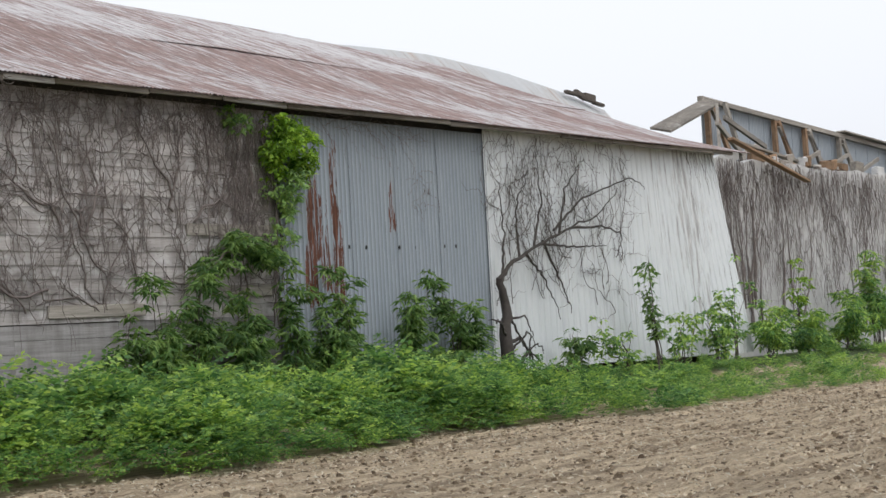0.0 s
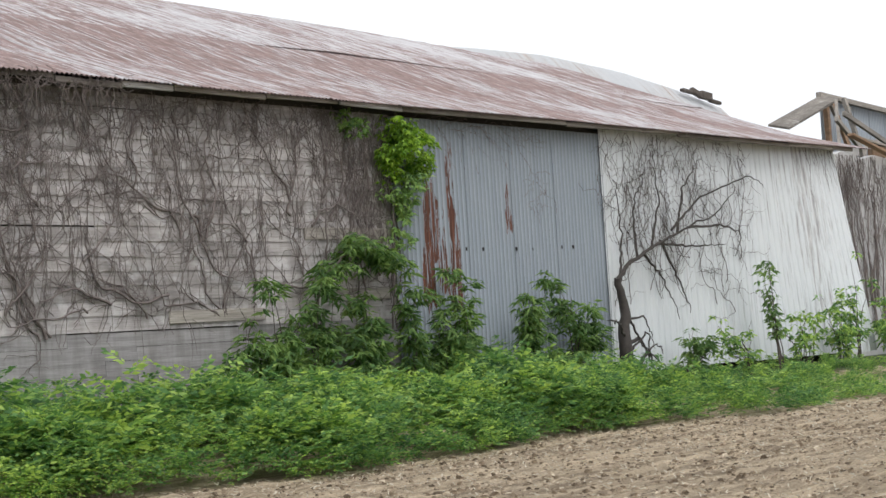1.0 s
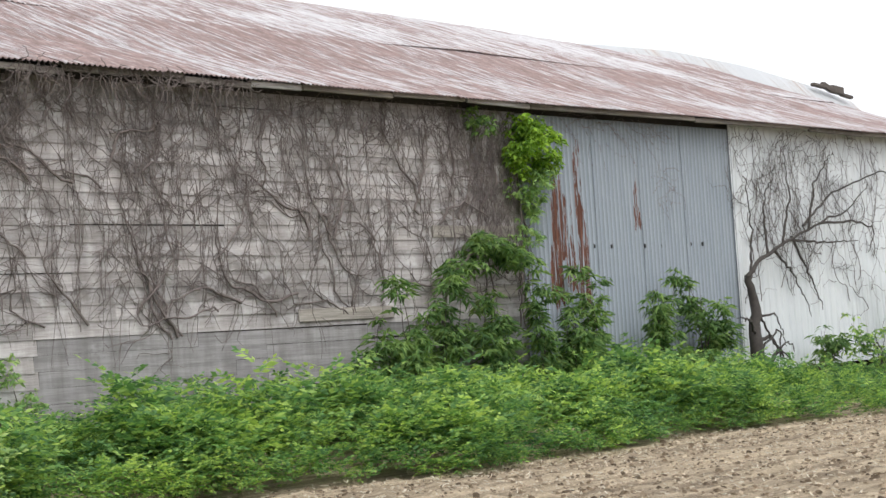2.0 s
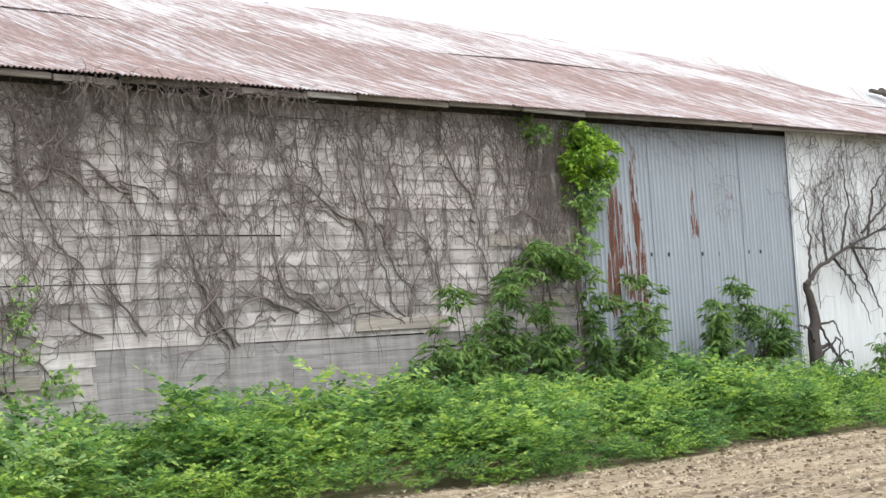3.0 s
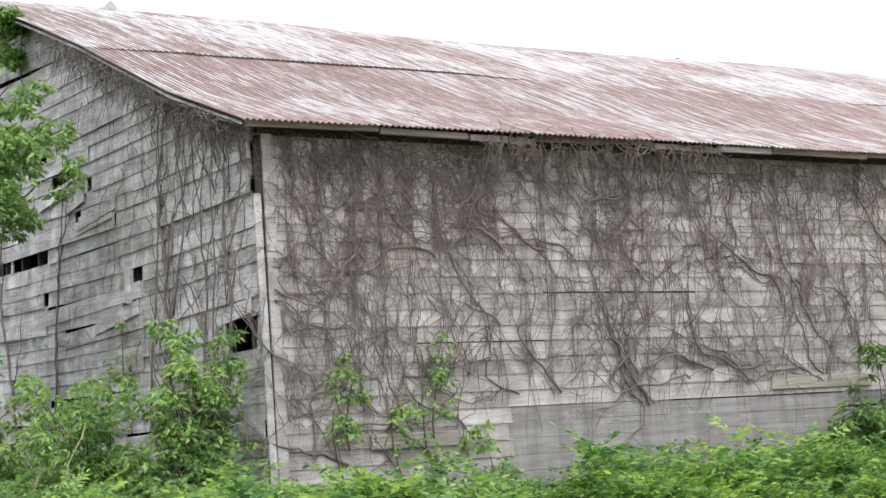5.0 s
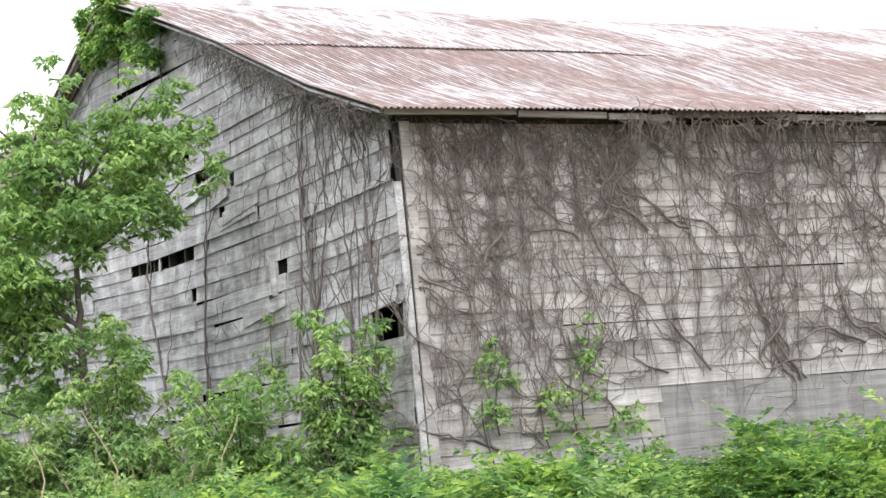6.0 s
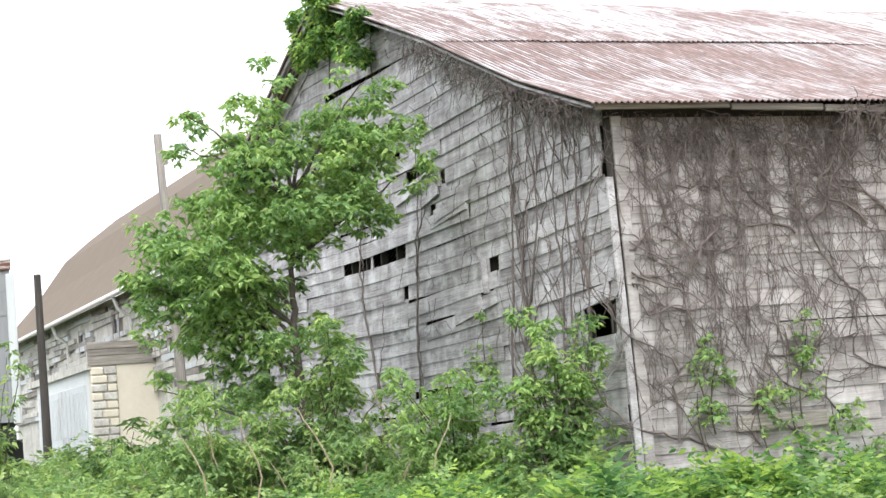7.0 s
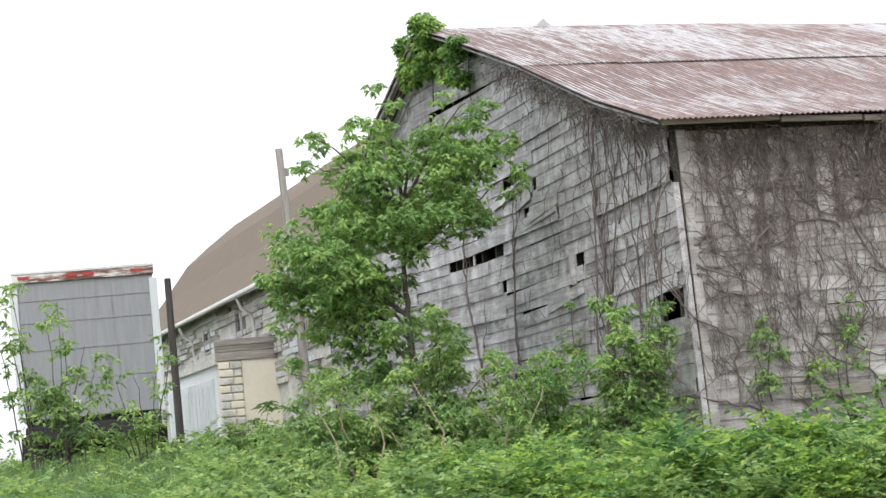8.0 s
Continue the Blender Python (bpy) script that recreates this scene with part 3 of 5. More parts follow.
x, k = 17.72, 0
while x < 26.6:
    w = min(0.8, 26.75 - x)
    n = int(w / 0.2 + 0.5) * 8
    v, f = [], []
    rows_z = [0.6 + dice.uniform(-0.02, 0.02)] + [0.6 + 4.33 * q / 8 for q in range(1, 9)]
    for z in rows_z:
        for i in range(n + 1):
            px = x + (w + 0.012) * i / n
            rib = 0.022 if i % 8 in (0, 1, 7) else 0.0
            v.append((px, kicked(px, z) - rib - 0.002 * (k % 2), z))
    for r_ in range(8):
        f += [(r_ * (n + 1) + i, r_ * (n + 1) + i + 1, (r_ + 1) * (n + 1) + i + 1, (r_ + 1) * (n + 1) + i) for i in range(n)]
    part("wall_sheet", mesh_of("wall_sheet", v, f, white_metal), white_bay)
    x += 0.8
    k += 1

# what stands up from the ridge
v = [(1.7, 8.2, 8.02), (2.4, 8.2, 8.02), (2.05, 8.2, 8.38), (1.7, 9.4, 7.6), (2.4, 9.4, 7.6), (2.05, 9.4, 8.34)]
part("ridge_vent", mesh_of("ridge_vent", v, [(0, 1, 2), (5, 4, 3), (0, 2, 5, 3), (2, 1, 4, 5), (1, 0, 3, 4)], pale_metal), roof, "small peaked ridge vent")
for x in (13.2,):
    part("ridge_stub", boxes("ridge_stub", eave_wood, ((x, 8.0, 8.0), (x + 0.1, 8.08, 8.2)), bevel=0.02), roof)

# ---- buildings around ----
def ruined_shed():
    shed = thing("ruined_shed", "roofless pale-walled shed with exposed rafters and rubble on top", "shed")
    n = 60
    tops = [4.93 + 0.05 * math.sin(k * 1.7) + dice.uniform(-0.05, 0.05) for k in range(n + 1)]
    v, f = [], []
    for k in range(n + 1):
        x = 28.1 + 32 * k / n
        v += [(x, 0.6, 0.2), (x, 0.6, tops[k]), (x, 0.82, tops[k]), (x, 0.82, 0.2)]
    for k in range(n):
        f += [(4 * k + a, 4 * k + 4 + a, 4 * k + 4 + (a + 1) % 4, 4 * k + (a + 1) % 4) for a in range(4)]
    f += [(0, 1, 2, 3)]
    part("wall", mesh_of("wall", v, f, block_white), shed, "stained pale rendered wall")
    # the sheet wall that still stands behind
    a, b = Vector((37.0, 5.0, 7.35)), Vector((59, 5.0, 6.25))
    for s in np.arange(0, 1, 1 / 22):
        p, q = a.lerp(b, s), a.lerp(b, s + 1 / 22 - 0.001)
        lo, hi = (p.x, 5.15, 0.4), (q.x, 5.19, 0.4)
        pts = [(p.x, 5.15, 0.4), (q.x, 5.15, 0.4), (q.x, 5.15, q.z), (p.x, 5.15, p.z), (p.x, 5.19, 0.4), (q.x, 5.19, 0.4), (q.x, 5.19, q.z), (p.x, 5.19, p.z)]
        part("wall_sheet", mesh_of("wall_sheet", pts, [(0, 1, 2, 3), (7, 6, 5, 4), (0, 4, 5, 1), (1, 5, 6, 2), (2, 6, 7, 3), (3, 7, 4, 0)], blue_metal), shed)
    part("ridge_beam", beam("ridge_beam", timber, a + Vector((-0.4, 0, 0.02)), b, 0.16, 0.14), shed)
    part("ridge_cap", beam("ridge_cap", timber, a.lerp(b, 0.42) + Vector((0, -0.1, 0.12)), b + Vector((0, -0.1, 0.1)), 0.3, 0.05), shed)
    for s in (0.0, 0.2, 0.3, 0.42, 0.62, 0.8):
        p = a.lerp(b, s)
        part("rafter", beam("rafter", brown_timber if s < 0.3 else timber, p + Vector((0.1, -0.1, -0.1)), p + Vector((1.4, -0.1, -1.9)), 0.1, 0.16), shed)
        part("post", beam("post", brown_timber if s < 0.35 else timber, (p.x, 4.9, 0.4), p, 0.14, 0.14), shed, "brown upright post" if s < 0.35 else "")
        part("brace", beam("brace", timber, (p.x + 1.9, 4.9, 5.1), p + Vector((0.1, -0.1, -0.25)), 0.1, 0.1), shed)
        part("tie_beam", beam("tie_beam", timber, (p.x - 0.2, 4.8, 5.35), (p.x + 2.8, 4.8, 6.25), 0.09, 0.12), shed)
    # the stub of the near slope
    st = [(a.x - 0.2, 5.0, 7.38), (a.x - 0.2, 4.5, 7.22), (a.x - 3.4, 4.4, 6.25), (a.x - 3.4, 5.0, 6.4)]
    part("roof_stub", mesh_of("roof_stub", [(x, y, z - t) for t in (0, 0.06) for x, y, z in st], [(0, 1, 2, 3), (7, 6, 5, 4), (0, 4, 5, 1), (1, 5, 6, 2), (2, 6, 7, 3), (3, 7, 4, 0)], eave_wood), shed, "torn edge of the roof")
    for p, q in (((33.5, 3.0, 5.2), (36.4, 4.4, 7.1)), ((34.3, 3.2, 6.5), (37.2, 3.4, 5.9)), ((32.6, 2.6, 6.2), (35.4, 3.2, 5.5)), ((35.0, 3.0, 5.1), (35.2, 3.6, 7.0))):
        part("broken_rafter", beam("broken_rafter", timber, p, q, 0.09, 0.13), shed)
    return shed


ruined_shed()
thing("fallen_plank", "brown plank lying across the broken wall top", "plank", beam("fallen_plank", brown_timber, (28.6, 0.35, 5.35), (33.0, 0.45, 4.55), 0.16, 0.06))
thing("fallen_plank", "grey plank lying across the broken wall top", "plank", beam("fallen_plank", timber, (29.4, 0.6, 5.35), (34.4, 0.9, 5.02), 0.14, 0.06))
for k in range(26):
    x = dice.uniform(29.0, 44)
    w, h = dice.uniform(0.15, 0.5), dice.uniform(0.08, 0.3)
    me = boxes("rubble_block", dice.choice((block_white, timber, brown_timber, block_white)), ((-w / 2, -0.1, 0), (w / 2, 0.1, h)), bevel=0.03)
    for vert in me.vertices:
        vert.co += Vector((dice.uniform(-0.04, 0.04), dice.uniform(-0.02, 0.02), dice.uniform(-0.03, 0.03)))
    thing("rubble_block", "broken rubble lying on the shed wall", "rubble", me, pose(x, 0.72, 4.93, 0, dice.uniform(-8, 8), dice.uniform(-20, 20)), group="rubble on the wall")


def rear_roof():
    ob = thing("rear_barn", "pale metal roof of another barn behind", "barn")
    part("wall", boxes("wall", inside_shade, ((36, 19.5, 0.3), (55, 25, 7.5))), ob)
    ridge = ((34, 10.7), (40, 10.98), (44, 11.07), (48.8, 10.85), (53.2, 10.4), (56.5, 9.9))
    x = 34.0
    while x < 56:
        z0, z1 = (float(np.interp(q, [r[0] for r in ridge], [r[1] for r in ridge])) for q in (x, x + 0.9))
        v, f = [], []
        for y, d in ((17.4, 1.7), (18.2, 0.85), (19.0, 0.0)):
            for i in range(25):
                t = i / 24
                v.append((x + 0.9 * t, y, z0 + (z1 - z0) * t - d + 0.012 * math.cos(t * 12 * math.pi)))
        for r_ in range(2):
            f += [(r_ * 25 + i, r_ * 25 + i + 1, r_ * 25 + i + 26, r_ * 25 + i + 25) for i in range(24)]
        part("roof_sheet", mesh_of("roof_sheet", v, f, pale_metal, True), ob)
        x += 0.89
    for k in range(4):
        x = 53.0 + 0.7 * k
        me = boxes("broken_board", bark, ((-0.4, -0.1, -0.1), (0.4, 0.1, 0.03 + 0.09 * (k % 3))), bevel=0.03)
        part("broken_board", me, ob, m=pose(x, 18.6, float(np.interp(x, [53.2, 56.5], [10.4, 9.9])) - 0.02, 0, dice.uniform(4, 16), 0))
    return ob


rear_roof()


def gambrel_barn():
    ob = thing("gambrel_barn", "old barn with brown felt roof and peeling plaster walls", "barn")
    wall = part("wall", boxes("wall", rotten, ((1.6, 17.5, 0.5), (1.9, 46, 6.1))), ob)
    part("end_wall", boxes("end_wall", cream, ((1.9, 45.7, 0.5), (9.5, 46, 6.1))), ob)
    prof = ((1.15, 6.05), (2.6, 7.6), (3.6, 8.9), (4.4, 9.55), (5.5, 10.35), (6.6, 9.55), (8.4, 8.0), (9.9, 6.0))
    v, f = [], []
    n = len(prof)
    ends = (17.5, 30, 46.3)
    for k, y in enumerate(ends):
        for x, z in prof:
            v.append((x, y, z + 0.1 * (k == 0)))
        for x, z in prof:
            v.append((x, y, z + 0.1 * (k == 0) - 0.12))
    for k in range(2):
        o = 2 * n * k
        for i in range(n - 1):
            f += [(o + i, o + i + 1, o + 2 * n + i + 1, o + 2 * n + i), (o + n + i, o + 3 * n + i, o + 3 * n + i + 1, o + n + i + 1)]
        f += [(o, o + 2 * n, o + 3 * n, o + n)]
    o = 4 * n
    f += [(o + i, o + i + 1, o + n + i + 1, o + n + i) for i in range(n - 1)]
    part("roof", mesh_of("roof", v, f, shingle), ob, "brown felt roof with a curved slope")
    gut = part("gutter", beam("gutter", plain("white gutter", (0.6, 0.59, 0.57), (0.75, 0.74, 0.72)), (1.08, 17.5, 5.98), (1.08, 46.2, 5.94), 0.14, 0.12, 0.03), ob)
    for y in (28.5, 36.5):
        v, f = tubes([([(1.1, y, 5.9), (1.2, y, 5.6), (1.5, y, 5.4), (1.53, y, 4.4)], [0.05] * 4)], 6)
        part("downpipe", mesh_of("downpipe", v, f, plastic, True), ob)
    # boarding peeled off in strips
    for k in range(290):
        y, z = dice.uniform(19, 45), dice.choice(np.arange(3.4, 5.9, 0.16))
        ln = dice.uniform(0.5, 2.6)
        part("plank", boxes("plank", dice.choice((rotten, rotten, rotten, white_metal, white_metal, white_wash, timber)), ((1.52, 0, 0), (1.6, ln, 0.13))), wall, m=pose(-0.01 * dice.random(), y, float(z), dice.gauss(0, 0.6), 0, 0))
    for y, z, h in ((22.6, 4.1, 0.9), (23.6, 4.1, 0.9), (25.4, 4.25, 0.55), (26.6, 4.25, 0.55), (27.8, 4.25, 0.55), (24.6, 5.1, 0.7), (30.2, 5.0, 0.7), (34.5, 4.9, 0.7), (39.0, 4.4, 0.6), (42.0, 4.4, 0.6)):
        w = part("window", boxes("window", post_wood, ((1.5, y - 0.42, z - 0.05), (1.6, y - 0.34, z + h)), ((1.5, y + 0.34, z - 0.05), (1.6, y + 0.42, z + h)), ((1.5, y - 0.34, z + h - 0.07), (1.6, y + 0.34, z + h)), ((1.5, y - 0.34, z - 0.05), (1.6, y + 0.34, z + 0.02))), ob)
        part("pane", boxes("pane", glass_dark, ((1.56, y - 0.34, z + 0.02), (1.58, y + 0.34, z + h - 0.07))), w)
    return ob


gambrel_barn()


def outbuilding():
    ob = thing("outbuilding", "cream block outbuilding with grey plank parapet and white doors", "shed")
    part("front_wall", boxes("front_wall", cream, ((0.62, 26.6, 0.6), (1.5, 26.75, 4.1)), ((1.5, 26.6, 0.6), (3.2, 26.78, 4.1))), ob)
    pier = part("pier", boxes("pier", cream, ((0.02, 26.62, 0.6), (0.6, 26.9, 4.1))), ob, "weathered rock-faced block pier")
    z = 0.8
    while z < 4.0:
        off = dice.uniform(0.22, 0.4)
        for a, b in ((0.0, off), (off + 0.012, 0.62)):
            part("block", boxes("block", rotten if dice.random() < 0.6 else cream, ((a, 26.54, z), (b, 26.66, z + 0.19)), bevel=0.03), pier)
        z += 0.205
    side = part("side_wall", boxes("side_wall", plain("white door paint", (0.6, 0.62, 0.63), (0.76, 0.78, 0.79), 1.0), ((0.02, 26.9, 0.6), (0.1, 33.6, 4.02))), ob)
    for y0 in np.arange(27.3, 33.2, 1.5):
        d = part("door", boxes("door", white_metal, ((-0.03, y0, 0.7), (0.02, y0 + 1.42, 3.7)), bevel=0.008), ob)
        for q in range(4):
            part("door_panel", boxes("door_panel", white_metal, ((-0.045, y0 + 0.08 + 0.33 * q, 2.5), (-0.03, y0 + 0.32 + 0.33 * q, 3.55)), bevel=0.004), d)
    part("door_head", boxes("door_head", rotten, ((-0.08, 26.6, 4.02), (0.12, 34.6, 4.2))), ob)
    par = part("parapet", boxes("parapet", timber, ((-0.02, 26.62, 4.1), (3.2, 26.7, 4.66))), ob)
    for k, (za, zb) in enumerate(((4.1, 4.32), (4.33, 4.48), (4.49, 4.66))):
        part("plank", boxes("plank", timber, ((-0.05, 26.56, za), (3.2, 26.62, zb)), bevel=0.008), par, m=pose(0, 0.01 * k, 0))
    part("roof", boxes("roof", shingle, ((0.0, 26.7, 4.1), (1.6, 34, 4.2))), ob)
    return ob


outbuilding()


def box_trailer():
    ob = thing("box_trailer", "parked grey box trailer with rusted white top rail", "trailer", m=pose(-5.38, 13.05, 1.12, 0, 0, -8.6))
    W2 = 1.24
    part("body", boxes("body", bay_metal, ((-W2, 0, 1.33), (W2, 9.5, 3.96))), ob)
    rail = part("top_rail", boxes("top_rail", sheet_metal("rusted white rail", (0.6, 0.6, 0.58), (0.7, 0.7, 0.68), (0.15, 0.065, 0.045), 0.98, 0), ((-W2 - 0.02, -0.05, 3.78), (W2 + 0.02, 0.0, 3.93)), bevel=0.01), ob, "rusted white top rail")
    for x in (-1.05, -0.2, 0.1, 0.95):
        part("reflector", boxes("reflector", red_paint, ((x - 0.1, -0.062, 3.84), (x + 0.1, -0.05, 3.9))), rail)
    for s in (-1, 1):
        part("corner_post", boxes("corner_post", white_metal, ((s * W2 - 0.07, -0.045, 1.3), (s * W2 + 0.07, 0.0, 3.72)), bevel=0.01), ob)
    for z in (2.0, 2.55, 3.05, 3.45):
        part("panel_seam", boxes("panel_seam", bay_metal, ((-W2 + 0.08, -0.012, z), (W2 - 0.08, 0.0, z + 0.018))), ob)
    part("cap_rail", boxes("cap_rail", plastic, ((-W2 - 0.03, -0.06, 3.93), (W2 + 0.03, 0.05, 3.985)), bevel=0.01), ob)
    part("panel_seam", boxes("panel_seam", bay_metal, ((-0.02, -0.014, 3.0), (0.02, 0.0, 3.7))), ob)
    part("notice_plate", boxes("notice_plate", plastic, ((-0.45, -0.015, 1.38), (-0.2, 0.0, 1.62))), ob, "small white plate with no readable writing")
    part("frame_rail", boxes("frame_rail", black_rubber, ((-1.1, 0.1, 1.05), (1.1, 9.3, 1.32))), ob)
    for s in (-1, 1):
        part("mud_flap", boxes("mud_flap", black_rubber, ((s * 0.95 - 0.35, 0.35, 0.1), (s * 0.95 + 0.35, 0.38, 1.05))), ob)
    part("landing_gear", boxes("landing_gear", black_rubber, ((-0.9, 8.2, 0.0), (0.9, 8.5, 1.05))), ob)
    part("bumper", boxes("bumper", black_rubber, ((-1.2, -0.1, 0.95), (1.2, 0.05, 1.2)), bevel=0.02), ob)
    for s in (-1, 1):
        for y in (1.2, 2.5):
            bm = bmesh.new()
            bmesh.ops.create_cone(bm, cap_ends=True, segments=24, radius1=0.5, radius2=0.5, depth=0.5)
            bmesh.ops.bevel(bm, geom=[e for e in bm.edges if len(e.link_faces) == 2 and e.calc_face_angle() > 1], offset=0.06, segments=2, affect="EDGES")
            me = bpy.data.meshes.new("tyre")
            bm.to_mesh(me)
            bm.free()
            me.materials.append(black_rubber)
            part("tyre", me, ob, m=pose(s * 0.95, y, 0.5, 0, 90, 0))
    return ob


box_trailer()


def pole(name, label, ma, x, y, z0, z1, r, lean=0.0):
    pts = [(x + lean * q, y, z0 + (z1 - z0) * q) for q in np.linspace(0, 1, 7)]
    v, f = tubes([(pts, [r * (1.15 - 0.3 * q) for q in np.linspace(0, 1, 7)])], 10)
    i = len(v) - 10
    f.append(tuple(range(i, i + 10)))
    return thing(name, label, "pole", mesh_of(name, v, f, ma))


white_pole = pole("utility_pole", "weathered pale grey wooden utility pole", post_wood, -0.8, 15.0, 0.9, 7.5, 0.085, -0.2)
part("insulator", boxes("insulator", post_wood, ((-0.94, 14.95, 6.95), (-0.84, 15.05, 7.1))), white_pole)
part("meter_box", boxes("meter_box", bay_metal, ((-1.05, 14.83, 2.05), (-0.83, 14.93, 2.5)), bevel=0.01), white_pole)
pole("post", "dark brown timber post", dark_timber, -1.0, 27.2, 0.9, 6.4, 0.1)

# ---- dead climbers ----
def strand(start, step, heading, bend, steps, plane, wander=0.35, floor=0.7, ceiling=4.85, drift=math.pi / 2, pull=0.05):
    """A shoot creeping over a wall: points in the wall's plane, a little off it."""
    u, w = start
    out, pts = 0.02, []
    for k in range(steps):
        pts.append(plane(u, w, out))
        heading += rng.normal(0, wander) + bend + pull * math.sin(drift - heading)
        u += step * math.cos(heading)
        w += step * math.sin(heading)
        out = min(max(out + rng.normal(0, 0.012), 0.008), 0.09)
        if w > ceiling or w < floor:
            break
    return pts


def on_front(u, w, out):
    return (u, -0.03 - out, w)


def on_gable(u, w, out):
    return (-0.03 - out, u, w)


def on_white(u, w, out):
    return (u, kicked(u, w) - 0.03 - out, w)


def on_shed(u, w, out):
    return (u, 0.58 - out, w)


def taper(n, a, b):
    return list(np.linspace(a, b, n))


def climber(name, label, plane, stems, twigs, thick=0.0135, ma=None):
    """A dead vine: thick stems and a haze of fine twigs."""
    ob = thing(name, label, "vine")
    side = []
    for p, s in stems:
        if len(p) > 7 and s >= 0.5:
            v, f = tubes([(p, taper(len(p), thick * s, 0.004))], 5)
            part("stem", mesh_of("stem", v, f, ma or dead_bark, True), ob)
        elif len(p) > 3:
            side.append((p, taper(len(p), thick * s, 0.004)))
    if side:
        v, f = tubes(side, 4)
        tagged(part("shoot_mat", mesh_of("shoot_mat", v, f, ma or dead_bark, True), ob), kind="stuff")
    lines = [(p, taper(len(p), 0.0052, 0.0024)) for p in twigs if len(p) > 2]
    v, f = tubes(lines, 3)
    tagged(part("twig_mat", mesh_of("twig_mat", v, f, ma or dead_bark), ob), kind="stuff")
    return ob


ROOTS = ((0.5, 1.3), (0.95, 1.2), (1.5, 1.2), (1.65, 2.0), (2.05, 1.2), (2.6, 1.4), (3.3, 1.9), (3.9, 1.9), (4.65, 2.0), (5.15, 1.68), (5.25, 1.7), (5.32, 1.72), (5.9, 2.0), (6.3, 2.1), (6.9, 1.9), (7.3, 2.2),
         (8.2, 1.9), (8.3, 1.85), (8.45, 1.9), (8.9, 2.1), (9.4, 2.3), (9.9, 2.4), (10.4, 2.6), (10.9, 2.9), (11.3, 2.6), (11.6, 2.4))


def shoot(start, length, heading, plane, pull, floor, ceiling, step=0.075, wander=0.2, kink=0.14):
    """A twig of straight runs and sudden kinks."""
    u, w = start
    out, pts, h = rng.uniform(0.01, 0.05), [], heading
    for k in range(max(3, int(length / step))):
        pts.append(plane(u, w, out))
        h += rng.normal(0, wander) + pull * math.sin(heading - h)
        if rng.random() < kink:
            h += rng.choice((-1, 1)) * rng.uniform(0.5, 1.1)
        u += step * math.cos(h)
        w += step * math.sin(h)
        out = min(max(out + rng.normal(0, 0.012), 0.008), 0.1)
        if w > ceiling or w < floor:
            break
    return pts


